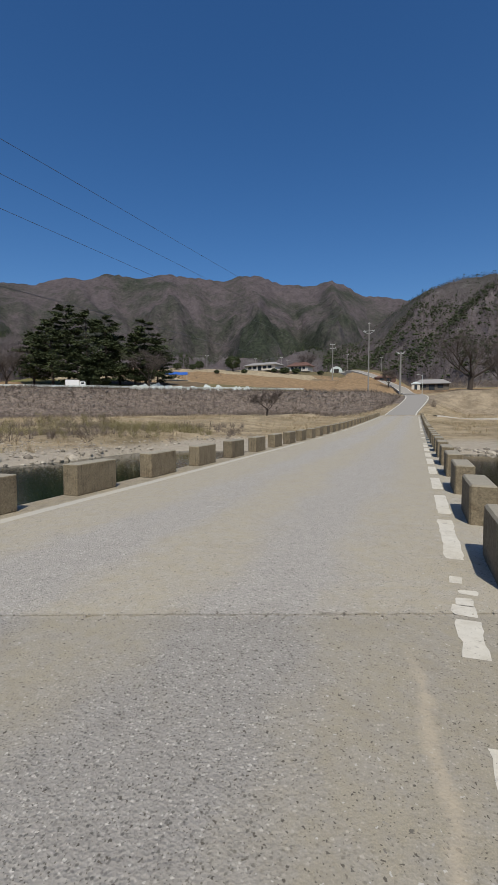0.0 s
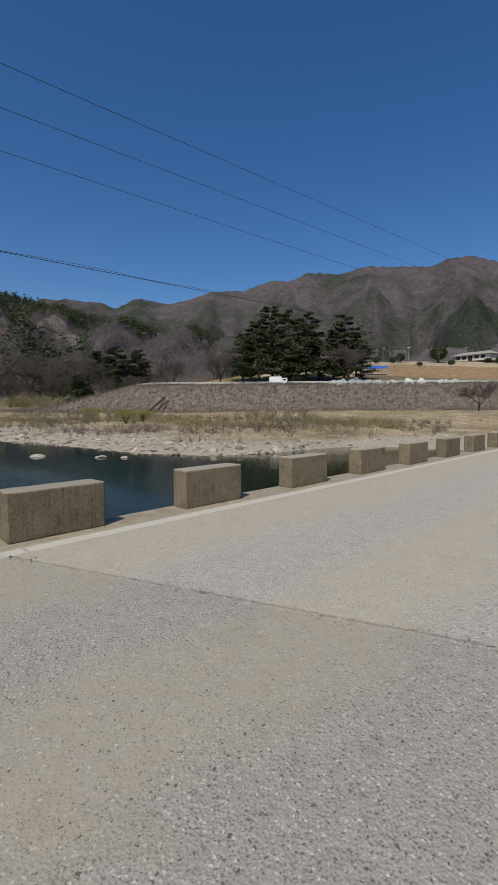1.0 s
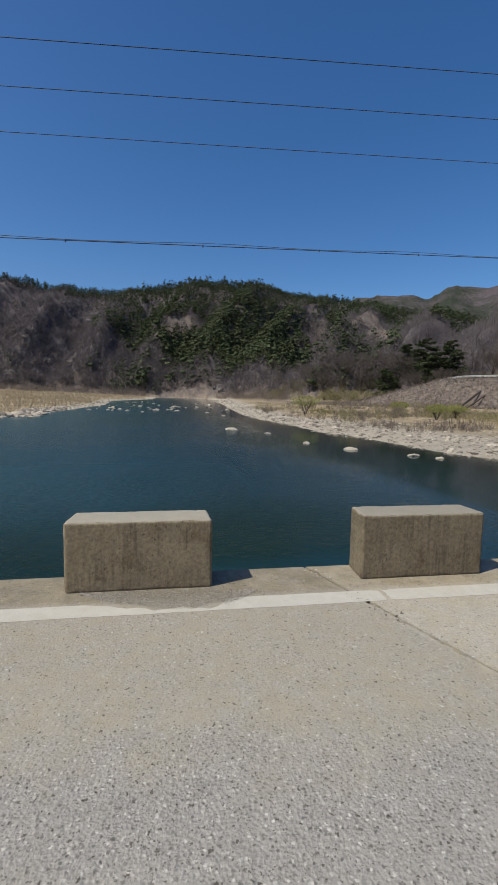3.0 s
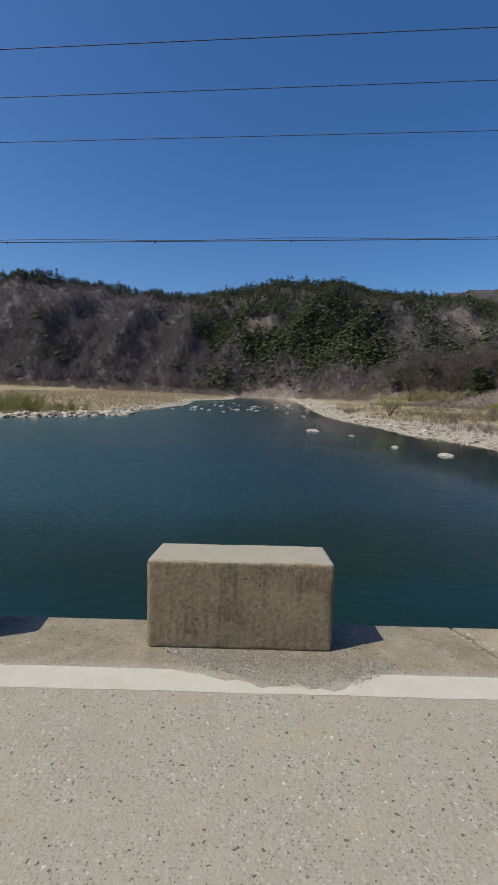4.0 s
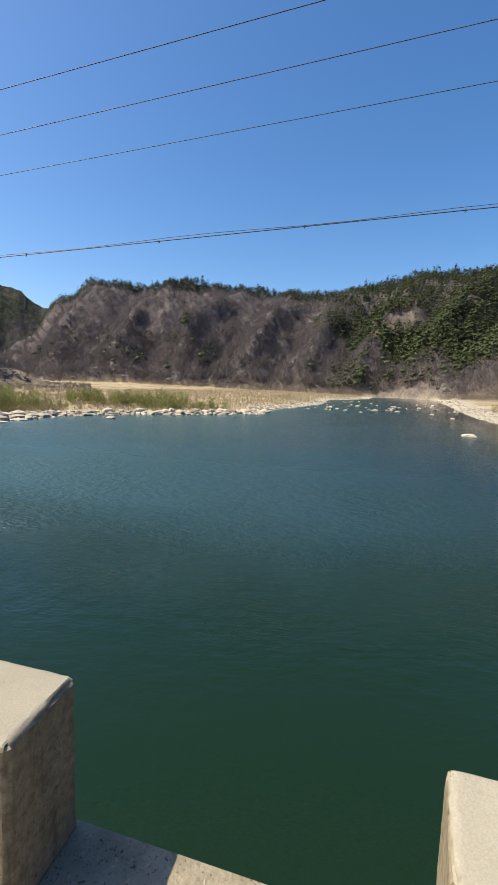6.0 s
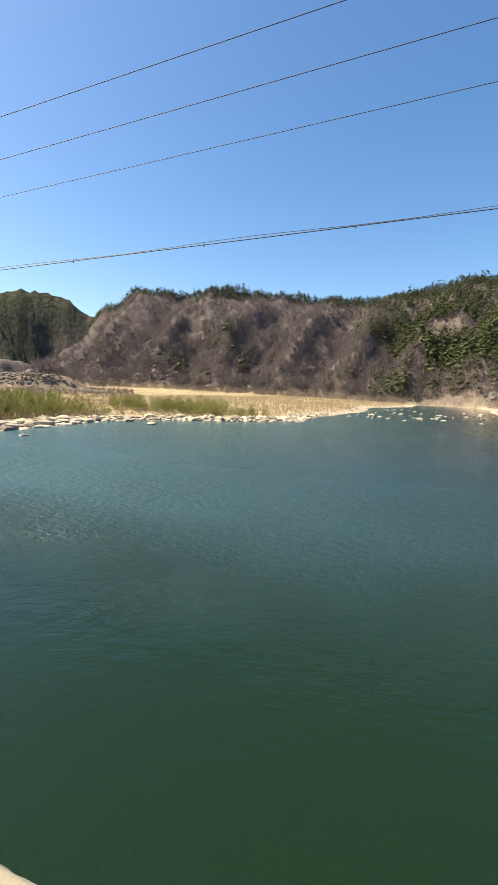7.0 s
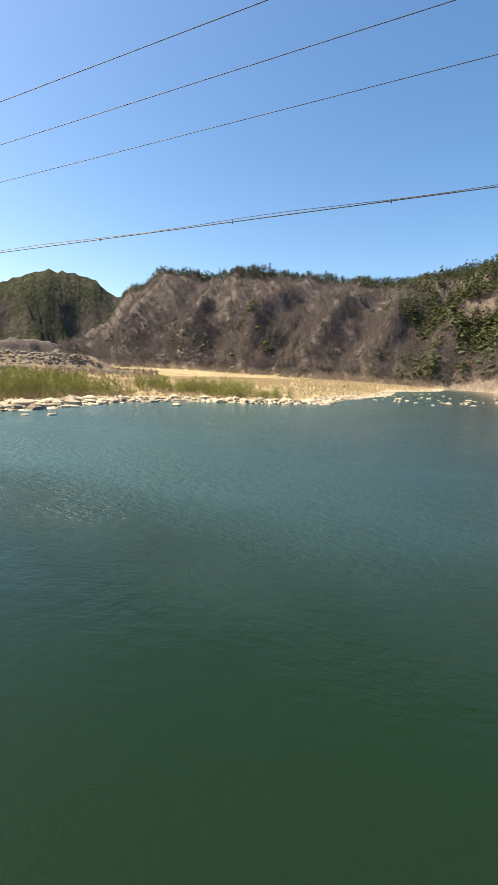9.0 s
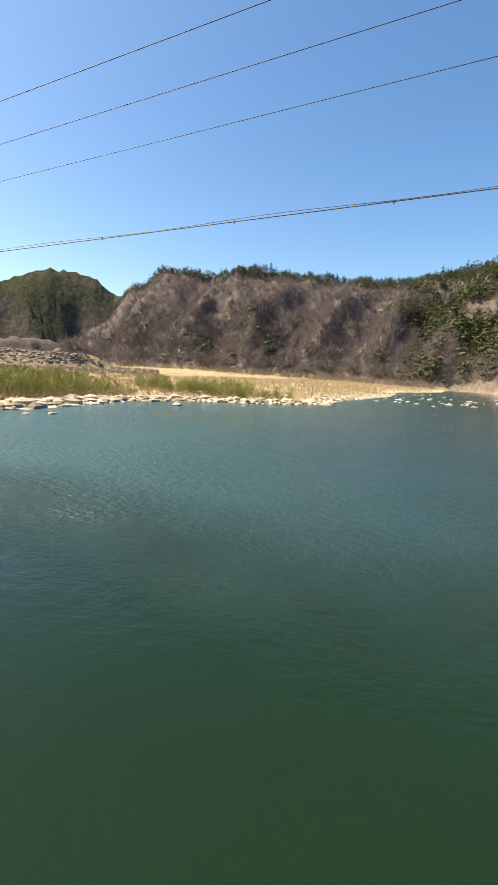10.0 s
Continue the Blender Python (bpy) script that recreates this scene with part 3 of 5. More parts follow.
def block_mesh(seed, length=1.225):
    """A cast kerb block with chamfered, chipped edges, standing on its foot at the origin's corner."""
    rng = random.Random(seed)
    bm = bmesh.new()
    box(bm, -0.355, 0.0, 0.0, length, -0.01, 0.60)
    bmesh.ops.bevel(bm, geom=bm.edges[:], offset=0.026, segments=1, affect="EDGES")
    bmesh.ops.subdivide_edges(bm, edges=[e for e in bm.edges if e.calc_length() > 0.2], cuts=5, use_grid_fill=True)
    for v in bm.verts:
        n = noise.noise_vector(v.co * 6 + Vector((seed, 0, 0)))
        v.co += Vector((n.x, n.y, n.z * 0.6)) * 0.006
        v.co.y += (length / 2 - v.co.y) * 0.12 * -v.co.x
    return bm


def worn_block_mesh(seed, length=1.225):
    """The same block with fine chips along its edges."""
    bm = bmesh.new()
    lo, hi = Vector((-0.355, 0.0, -0.01)), Vector((0.0, length, 0.60))
    box(bm, lo.x, hi.x, lo.y, hi.y, lo.z, hi.z)
    for k in range(3):
        cuts = [lo[k] + 0.011, lo[k] + 0.022, lo[k] + 0.034, hi[k] - 0.034, hi[k] - 0.022, hi[k] - 0.011]
        u = lo[k] + 0.055
        while u < hi[k] - 0.04:
            cuts.append(u)
            u += 0.027
        n = Vector((k == 0, k == 1, k == 2))
        for c in cuts:
            bmesh.ops.bisect_plane(bm, geom=bm.verts[:] + bm.edges[:] + bm.faces[:], plane_co=n * c, plane_no=n)
    for v in bm.verts:
        p = v.co.copy()
        chip = noise.fractal(p * 20 + Vector((seed * 7.0, 0, 0)), 0.8, 2.1, 4)
        r = 0.017 + 0.016 * max(0.0, chip - 0.05)
        q = Vector((min(max(p[i], lo[i] + r), hi[i] - r) for i in range(3)))
        d = p - q
        far = sum(abs(d[i]) for i in range(3))
        if far > r:
            p = q + d * (r / far)
        w = noise.noise_vector(p * 5 + Vector((seed, 0, 0)))
        f = noise.noise_vector(p * 40 + Vector((seed, 9, 0)))
        v.co = p + w * 0.0028 + f * (0.0012 if far > 0.6 * r else 0.0007)
        v.co.y += (length / 2 - v.co.y) * 0.12 * -v.co.x
    return bm


blocks = []
for s in range(3):
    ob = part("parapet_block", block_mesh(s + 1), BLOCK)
    tagged(ob, "weathered grey-brown concrete parapet block on the bridge edge", "kerb block", "parapet blocks along the bridge")
    blocks.append(ob)
rng = random.Random(9)
PITCH = 2.58
k = 0
for side in (0, 1):
    for i in range(-15, 33):
        y = PITCH * i - 0.022 + (rng.uniform(-0.015, 0.015) if i else 0.0)
        if side == 0 and i == -1:
            y = PITCH * i + 0.145
        m = pose(0, y, float(deck_z(y))) if side == 0 else pose(DECK_X1 - 0.02, y + 0.06, float(deck_z(y)) - 0.03)
        if k < 3:
            blocks[k].matrix_basis = m
        elif side == 0 and -1 <= i <= 3:
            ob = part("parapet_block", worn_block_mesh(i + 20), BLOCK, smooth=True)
            ob.data.set_sharp_from_angle(angle=radians(30))
            tagged(ob, "weathered grey-brown concrete parapet block with chipped edges", "kerb block", "parapet blocks along the bridge")
            ob.matrix_basis = m
        else:
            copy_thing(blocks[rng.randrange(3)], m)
        k += 1

# ---- loose gravel at the foot of a block ----


def build_gravel():
    rs = np.random.RandomState(3)
    n = 8000
    u = rs.uniform(0, 1, n)
    y = 0.12 + 1.42 * u + rs.normal(0, 0.02, n)
    w = 0.37 * np.minimum(np.clip(u / 0.5, 0, 1), np.clip((1 - u) / 0.35, 0, 1)) ** 0.7
    x = 0.01 + w * rs.uniform(0, 1, n) ** 0.8 + rs.normal(0, 0.012, n)
    x = np.where(y > 1.2, x + 0.10 * smooth(y, 1.2, 1.3), x)
    s = 0.0018 + 0.0032 * rs.uniform(0, 1, n) ** 2.8
    stones("loose_gravel", x, y, deck_z(y) + 0.004, s, rs, "loose grey gravel spilled at the foot of a block", GRAVEL, 0.8, category="gravel")


def build_crumbs():
    """Broken concrete lying along the joint."""
    rs = np.random.RandomState(8)
    x = rs.uniform(DECK_X0 + 0.05, DECK_X1 - 0.05, 1500)
    y = 2.27 + JOINT * x + rs.normal(-0.02, 0.05, 1500)
    s = 0.002 + 0.009 * rs.uniform(0, 1, 1500) ** 4
    ok = patch(x, y, 1.3, 4.0) > -0.1
    x, y, s = x[ok], y[ok], s[ok]
    stones("joint_crumbs", x, y, deck_z(y) + s * 0.3, s, rs, "crumbled concrete lying along the deck joint", GRAVEL, 0.8, category="gravel")


def gravel_material():
    m = Mat("gravel", 0.9)
    m.color(m.ramp(m.island(), (0.0, (0.10, 0.09, 0.078)), (0.45, (0.27, 0.245, 0.205)), (0.85, (0.35, 0.325, 0.28)), (1.0, (0.50, 0.475, 0.42))))
    return m.m


GRAVEL = gravel_material()

# ---- overhead lines ----


def wire(name, x0, m, z0, s, r, label, y0=-130, y1=128, sway=0.0, clips=0.0):
    bm = bmesh.new()
    n = 130 if sway else 40
    pts = [(x0 + m * y, y, z0 + s * y + sway * math.sin(y * 0.55)) for y in np.linspace(y0, y1, n)]
    rings = [[bm.verts.new((x + r * math.cos(k * 1.2566), y, z + r * math.sin(k * 1.2566))) for k in range(5)] for x, y, z in pts]
    for a, b in zip(rings, rings[1:]):
        for k in range(5):
            bm.faces.new((a[k], a[(k + 1) % 5], b[(k + 1) % 5], b[k]))
    bm.faces.new(rings[0])
    bm.faces.new(rings[-1])
    ob = tagged(part(name, bm, WIRE), label, "cable", "overhead lines")
    y = y0
    while clips and y < 60:
        bm = bmesh.new()
        p = Vector((x0 + m * y, y, z0 + s * y))
        rod(bm, p - Vector((0, 0, 0.07)), p + Vector((0, 0, 0.06)), 0.032, 0.02, n=6)
        part("hanger", bm, WIRE, ob)
        y += clips
    return ob


wire("power_line", -17.5, -0.06, 16.33, 0.103, 0.017, "thin black overhead power line across the river")
wire("power_line", -19.5, -0.03, 15.64, 0.071, 0.017, "thin black overhead power line across the river")
wire("power_line", -22.0, 0.0, 14.93, 0.042, 0.017, "thin black overhead power line across the river")
wire("telephone_cable", -19.5, -0.15, 8.97, 0.077, 0.022, "thick black telephone cable with hangers", clips=6.3)
wire("telephone_cable", -19.53, -0.15, 9.06, 0.0774, 0.012, "thin black messenger cable above a telephone cable", sway=0.05)

# ---- woods ----


def rng_dirs(rs, n):
    v = rs.normal(size=(n, 3))
    return v / np.linalg.norm(v, axis=1)[:, None]


def tri_ob(name, tris, material, label, category, kind="stuff"):
    """One object from loose triangles, an array of shape n, 3, 3."""
    tris = np.asarray(tris, np.float32).reshape(-1, 3, 3)
    n = len(tris)
    me = bpy.data.meshes.new(name)
    me.vertices.add(n * 3)
    me.vertices.foreach_set("co", tris.ravel())
    me.loops.add(n * 3)
    me.loops.foreach_set("vertex_index", np.arange(n * 3, dtype=np.int32))
    me.polygons.add(n)
    me.polygons.foreach_set("loop_start", np.arange(0, n * 3, 3, dtype=np.int32))
    me.polygons.foreach_set("loop_total", np.full(n, 3, np.int32))
    me.materials.append(material)
    me.update(calc_edges=True)
    ob = new(name, me)
    return tagged(ob, label, category, kind=kind)


ICO = bmesh.new()
bmesh.ops.create_icosphere(ICO, subdivisions=1, radius=1)
ICO_V = np.array([v.co[:] for v in ICO.verts])
ICO_F = np.array([[v.index for v in f.verts] for f in ICO.faces])
ICO.free()


def pine_crowns(rs, base, h, n, low=0.3):
    """Ragged needle masses in an open, uneven crown, for many trees at once: points and faces."""
    k = len(base)
    lvl = (np.arange(n)[None, :] + rs.uniform(0.1, 0.9, (k, n))) / n
    ang = rs.uniform(0, 2 * np.pi, (k, n))
    rad = (0.30 * (1 - lvl) ** 0.7) * rs.uniform(0.35, 1.0, (k, n))
    c = np.stack([np.cos(ang) * rad, np.sin(ang) * rad, low + (0.97 - low) * lvl], -1) * h[:, None, None] + base[:, None, :]
    size = (0.055 + 0.09 * (1 - lvl) ** 0.6) * rs.uniform(0.75, 1.25, (k, n)) * h[:, None]
    v = ICO_V[None, None] * (1 + rs.normal(0, 0.36, (k, n, 12)))[..., None] * np.array([1.0, 1.0, 0.62])
    v = c[:, :, None, :] + v * size[..., None, None]
    f = ICO_F[None] + 12 * np.arange(k * n)[:, None, None]
    return v.reshape(-1, 3), f.reshape(-1, 3)


def crown_ob(name, crowns, material, label, category):
    """One object from several lots of crowns."""
    vs, fs, at = [], [], 0
    for v, f in crowns:
        vs.append(v)
        fs.append(f + at)
        at += len(v)
    v, f = np.concatenate(vs).astype(np.float32), np.concatenate(fs).astype(np.int32)
    me = bpy.data.meshes.new(name)
    me.vertices.add(len(v))
    me.vertices.foreach_set("co", v.ravel())
    me.loops.add(len(f) * 3)
    me.loops.foreach_set("vertex_index", f.ravel())
    me.polygons.add(len(f))
    me.polygons.foreach_set("loop_start", np.arange(0, len(f) * 3, 3, dtype=np.int32))
    me.polygons.foreach_set("loop_total", np.full(len(f), 3, np.int32))
    me.materials.append(material)
    me.update(calc_edges=True)
    return tagged(new(name, me), label, category, kind="stuff")


def spray_tris(rs, base, h, n, low=0.22, size=0.052):
    """Needle sprays that lie on the crowns like shingles and break their outline."""
    k = len(base)
    lvl = rs.uniform(0, 1, (k, n)) ** 0.85
    ang = rs.uniform(0, 2 * np.pi, (k, n)) + rs.uniform(0, 6.28, (k, 1))
    lobe = 1 + 0.3 * np.sin(ang * 3 + lvl * 9 + rs.uniform(0, 6.28, (k, 1)))
    rad = (0.36 * (1 - lvl) ** 0.62 + 0.03) * rs.uniform(0.55, 1.08, (k, n)) * lobe
    out = np.stack([np.cos(ang), np.sin(ang), np.zeros_like(ang)], -1)
    c = (out * rad[..., None] + np.array([0, 0, 1]) * (low + (1 - low) * lvl)[..., None]) * h[:, None, None] + base[:, None, :]
    up = out * 0.75 + np.array([0, 0, 1.0]) + rs.normal(0, 0.28, (k, n, 3))
    up /= np.linalg.norm(up, axis=-1)[..., None]
    off = rs.normal(size=(k, n, 3, 3))
    off = off - 0.9 * (off * up[:, :, None, :]).sum(-1, keepdims=True) * up[:, :, None, :]
    return (c[:, :, None, :] + off * (rs.uniform(0.6, 1.3, (k, n)) * size * h[:, None])[..., None, None]).reshape(-1, 3, 3)


def trunk_tris(base, h, w=0.018, upto=0.8):
    out = []
    for a in (0.3, 2.4, 4.5):
        d0 = np.array([math.cos(a), math.sin(a), 0])
        d1 = np.array([math.cos(a + 2.1), math.sin(a + 2.1), 0])
        out.append(np.stack([base + d0 * (w * h)[:, None], base + d1 * (w * h)[:, None], base + np.array([0, 0, 1]) * (h * upto)[:, None]], 1))
    return np.concatenate(out)


def bare_tris(rs, base, h, n, wide=0.0085):
    """Upward fans of thin twigs."""
    k = len(base)
    lvl = rs.uniform(0.12, 0.8, (k, n))
    ang = rs.uniform(0, 2 * np.pi, (k, n))
    out = np.stack([np.cos(ang), np.sin(ang), np.zeros_like(ang)], -1)
    root = base[:, None, :] + np.array([0, 0, 1]) * (lvl * h[:, None])[..., None] + out * (rs.uniform(0, 0.18, (k, n)) * h[:, None])[..., None]
    tip = root + (out * rs.uniform(0.12, 0.38, (k, n, 1)) + np.array([0, 0, 1]) * rs.uniform(0.08, 0.4, (k, n, 1))) * h[:, None, None] * (1 - 0.5 * lvl)[..., None]
    side = np.cross(tip - root, rs.normal(size=(k, n, 3)))
    side /= np.linalg.norm(side, axis=-1)[..., None] + 1e-9
    w = wide * h[:, None, None]
    return np.stack([root + side * w, root - side * w, tip], 2).reshape(-1, 3, 3)


def place_az(rs, n, a0, a1, t0, t1):
    """Random places on the near hills between two azimuths and two shares of the slope."""
    ridge = RIDGE + RIDGE_END
    az = rs.uniform(a0, a1, n)
    t = rs.uniform(t0, t1, n)
    f, r = lerp(FEET, az), lerp(ridge, az)
    d = f + (r - f) * t
    x, y = -np.sin(np.radians(az)) * d, np.cos(np.radians(az)) * d
    return az, t, x, y


def patch(x, y, s, seed):
    return np.array([noise.fractal((a * s, b * s, seed), 0.9, 2.0, 4) for a, b in zip(x, y)])


def build_woods():
    rs = np.random.RandomState(5)
    crowns, sprays, trunks, bare = [], [], [], []
    for a0, a1, n in ((-12, 10, 9500), (10, 40, 1200), (40, 62, 3000), (62, 100, 10000), (100, 137, 9000)):
        az, t, x, y = place_az(rs, n, a0, a1, 0.01, 1.02)
        z, _ = ground_height(x, y)
        green = 0.35 + 0.8 * patch(x, y, 0.012, 2.0) + 0.5 * patch(x, y, 0.04, 9.0) + rs.normal(0, 0.3, n)
        top = smooth(t, 0.93, 0.98)
        if a0 == -12:
            green = green + 0.12 + rs.normal(0, 0.2, n) - 0.6 * smooth(t, 0.5, 0.75) + 0.9 * top
        if a0 in (10, 40):
            green = green - 0.9 + 1.7 * smooth(t, 0.42, 0.56)
        if a0 == 62:
            leaf = smooth(az, 72, 77) * (1 - smooth(az, 90, 105))
            low = 0.06 + 0.012 * np.maximum(0, az - 82)
            green = green - 0.75 + rs.normal(0, 0.25, n) + 1.75 * leaf * smooth(t, low, low + 0.16) + 1.5 * smooth(76 - az, 0, 3) * smooth(t, 0.66, 0.74) + 0.28 * smooth(76 - az, 0, 3) + 1.2 * top
        if a0 == 100:
            green = green - 1.0 + rs.normal(0, 0.15, n) + 1.5 * top + 0.6 * smooth(t, 0.72, 0.9) + 0.5 * smooth(106 - az, 0, 6) * smooth(t, 0.3, 0.45)
        if 40 <= a0 < 100:
            green = np.where(clearing(az, t) > 0.4, np.where(rs.uniform(0, 1, n) < 0.45, -4, -9), green)
        base = np.stack([x, y, z - 0.3], 1)
        dry = (z > water_z(x) + 0.8) & ((t > 0.03) | (np.abs(y - 8) > 16))
        p = (green > 0.42) & dry
        b = (green <= 0.42) & (green > -5) & dry
        h = (6.0 + 6.0 * rs.uniform(0, 1, n) ** 1.5) * (1.0 - 0.56 * smooth(t, 0.1, 0.95))
        h = np.where((t > 0.9) & (rs.uniform(0, 1, n) < 0.12), h * 1.45, h)
        if a0 < 0:
            h = h * 0.85
        crowns.append(pine_crowns(rs, base[p], h[p], 1 if a0 < 0 else 2))
        sprays.append(spray_tris(rs, base[p], h[p], 16 if a0 < 0 else 52))
        trunks.append(trunk_tris(base[p], h[p]))
        hb = rs.uniform(3.0, 7.5, n) * (1.1 - 0.45 * smooth(t, 0.3, 0.95))
        bare.append(bare_tris(rs, base[b], hb[b], 18 if a0 < 0 else 32, 0.0085 if a0 < 62 else 0.012))
        trunks.append(trunk_tris(base[b], hb[b], 0.012, 0.7))
    # a close fringe of low pines along the skyline
    az, t, x, y = place_az(rs, 3800, 60, 132, 0.93, 1.03)
    ok = patch(x, y, 0.03, 14.0) > -0.32
    x, y = x[ok], y[ok]
    z, _ = ground_height(x, y)
    base, h = np.stack([x, y, z - 0.4], 1), 1.8 + 2.6 * rs.uniform(0, 1, len(x)) ** 1.6
    crowns.append(pine_crowns(rs, base, h, 1, 0.2))
    sprays.append(spray_tris(rs, base, h, 22, 0.1, 0.085))
    crown_ob("pine_wood", crowns, PINE, "dark green pines covering the hillsides", "trees")
    tri_ob("pine_sprays", np.concatenate(sprays), PINE, "loose dark green sprays of the hillside pines", "foliage")
    tri_ob("bare_wood", np.concatenate(bare), TWIG, "leafless grey-brown trees covering the hillsides", "trees")
    tri_ob("tree_trunks", np.concatenate(trunks), BARK, "thin trunks of the hillside trees", "trunks")
    # far slopes
    az = np.concatenate([rs.uniform(-12, 72, 11000), rs.uniform(128, 147, 3500)])
    t = rs.uniform(0.05, 0.99, len(az))
    rm = np.where(az > 127, 900, 1500)
    d = np.where(az > 127, 780, 520) + (rm - np.where(az > 127, 780, 520)) * t
    x, y = -np.sin(np.radians(az)) * d, np.cos(np.radians(az)) * d
    z, _ = ground_height(x, y)
    base = np.stack([x, y, z - 1.2], 1)
    p = patch(x, y, 0.004, 8.0) + 0.3 * smooth(t, 0.93, 1.0) + 0.25 * smooth(0.5 - t, 0, 0.3) + rs.normal(0, 0.12, len(az)) > 0.18
    h = rs.uniform(4, 7, len(az))
    crown_ob("far_pine_wood", [pine_crowns(rs, base[p], h[p], 1, 0.1)], PINE, "dark pine woods on the far mountains", "trees")
    tri_ob("far_bare_wood", bare_tris(rs, base[~p], h[~p] * 0.75, 9), TWIG, "leafless woods on the far mountains", "trees")


build_woods()

# ---- grass, brush and shore stones ----


def tuft_tris(rs, base, h, n, lean=0.35, w=0.03):
    k = len(base)
    ang = rs.uniform(0, 2 * np.pi, (k, n))
    out = np.stack([np.cos(ang), np.sin(ang), np.zeros_like(ang)], -1)
    root = base[:, None, :] + out * (rs.uniform(0, 0.3, (k, n)) * h[:, None])[..., None]
    tip = root + (out * rs.uniform(0, lean, (k, n, 1)) + np.array([0, 0, 1]) * rs.uniform(0.5, 1.0, (k, n, 1))) * h[:, None, None]
    side = np.stack([-out[..., 1], out[..., 0], np.zeros_like(ang)], -1)
    s = side * w * h[:, None, None]
    return np.stack([root + s, root - s, tip], 2).reshape(-1, 3, 3)


def shrub_tris(rs, base, h, n):
    """Loose rounded crowns of small leaf sprays."""
    k = len(base)
    d = rs.normal(size=(k, n, 3))
    d /= np.linalg.norm(d, axis=-1)[..., None]
    d *= rs.uniform(0.15, 1, (k, n, 1)) ** 0.5
    c = base[:, None, :] + (d * np.array([0.5, 0.5, 0.48]) + np.array([0, 0, 0.5])) * h[:, None, None]
    off = rs.normal(size=(k, n, 3, 3)) * np.array([0.034, 0.034, 0.045])
    return (c[:, :, None, :] + off).reshape(-1, 3, 3)


def bank_points(rs, n, x0, x1, d0, d1, north):
    x = rs.uniform(x0, x1, n)
    d = d0 + (d1 - d0) * rs.uniform(0, 1, n)
    y = lerp(NORTH_SHORE, x) + d if north else lerp(SOUTH_SHORE, x) - d
    return x, y, d


def keep_off_bridge(x, y):
    lane = y - np.interp(x, (9, 16, 28, 45, 70), (91, 94, 100, 108, 116))
    return ((x < 8) | (lane < -9) | (lane > 2.5)) & np.where(y < 88, (x < -1.2) | (x > 8.0), np.abs(x - road_x(y)) > 4.2)


def build_banks():
    rs = np.random.RandomState(11)
    straw, brush, willow, olive = [], [], [], []
    # north bank
    x, y, d = bank_points(rs, 42000, -150, 30, 5, 75, True)
    q = (lerp(CREST, x) - y) * 0.85
    ok = keep_off_bridge(x, y) & (q > 15) & (patch(x, y, 0.08, 1.0) + 0.5 * smooth(d, 8, 24) > 0.18)
    x, y, d = x[ok], y[ok], d[ok]
    z, _ = ground_height(x, y)
    straw.append(tuft_tris(rs, np.stack([x, y, z - 0.03], 1), rs.uniform(0.15, 0.6, len(x)) * (0.6 + 0.8 * smooth(patch(x, y, 0.1, 6.0), -0.3, 0.4)), 7, 1.1, 0.026))
    # low bushes standing in the reeds
    x, y, d = bank_points(rs, 700, -100, -14, 4, 40, True)
    ok = patch(x, y, 0.05, 41.0) > 0.1
    x, y = x[ok], y[ok]
    z, _ = ground_height(x, y)
    k = rs.uniform(0, 1, len(x)) < 0.5
    base, h = np.stack([x, y, z - 0.05], 1), rs.uniform(0.8, 2.2, len(x))
    brush.append(bare_tris(rs, base[k], h[k], 90))
    olive.append(bare_tris(rs, base[~k], h[~k], 90))
    # embankment brush
    x = rs.uniform(-125, 10, 13500)
    y = lerp(CREST, x) - rs.uniform(-1, 22, len(x)) / 0.85
    ok = keep_off_bridge(x, y)
    x, y = x[ok], y[ok]
    z, _ = ground_height(x, y)
    brush.append(tuft_tris(rs, np.stack([x, y, z - 0.05], 1), rs.uniform(0.4, 1.3, len(x)), 7, 0.9, 0.02))
    # green-grey shrubs in the reeds
    for cx, cy, r, m in ((-36, 38, 6, 200), (-52, 40, 8, 220), (-22, 46, 5, 160), (-62, 46, 9, 240), (-75, 30, 8, 200), (-30, 50, 6, 150)):
        a, q = rs.uniform(0, 6.28, m), r * np.sqrt(rs.uniform(0, 1, m))
        x, y = cx + np.cos(a) * q * 1.5, cy + np.sin(a) * q * 0.6
        z, _ = ground_height(x, y)
        olive.append(tuft_tris(rs, np.stack([x, y, z - 0.05], 1), rs.uniform(0.4, 1.2, m), 26, 0.9, 0.013))
    a, q = np.radians(rs.uniform(126, 148, 2200)), rs.uniform(120, 200, 2200)
    x, y = -np.sin(a) * q, np.cos(a) * q
    z, _ = ground_height(x, y)
    brush.append(tuft_tris(rs, np.stack([x, y, z - 0.05], 1), rs.uniform(0.6, 1.8, len(x)), 10, 0.8, 0.02))
    # southern bar
    x, y, d = bank_points(rs, 16000, -215, -6, 4, 60, False)
    z, _ = ground_height(x, y)
    straw.append(tuft_tris(rs, np.stack([x, y, z - 0.03], 1), rs.uniform(0.4, 1.0, len(x)), 6))
    x, y, d = bank_points(rs, 9000, -92, -6, 4, 26, False)
    ok = patch(x, y, 0.05, 4.0) + 0.9 * smooth(x, -85, -50) > 0.45
    x, y = x[ok], y[ok]
    z, _ = ground_height(x, y)
    k = rs.uniform(0, 1, len(x)) < 0.17
    hs = rs.uniform(0.45, 1.0, len(x)) * (1.2 + 3.6 * smooth(x, -78, -25))
    straw.append(tuft_tris(rs, np.stack([x, y, z - 0.05], 1)[~k], hs[~k] * 0.3, 8, 0.8, 0.02))
    hs = hs * (0.45 + 1.0 * smooth(patch(x, y, 0.14, 3.0), -0.3, 0.45))
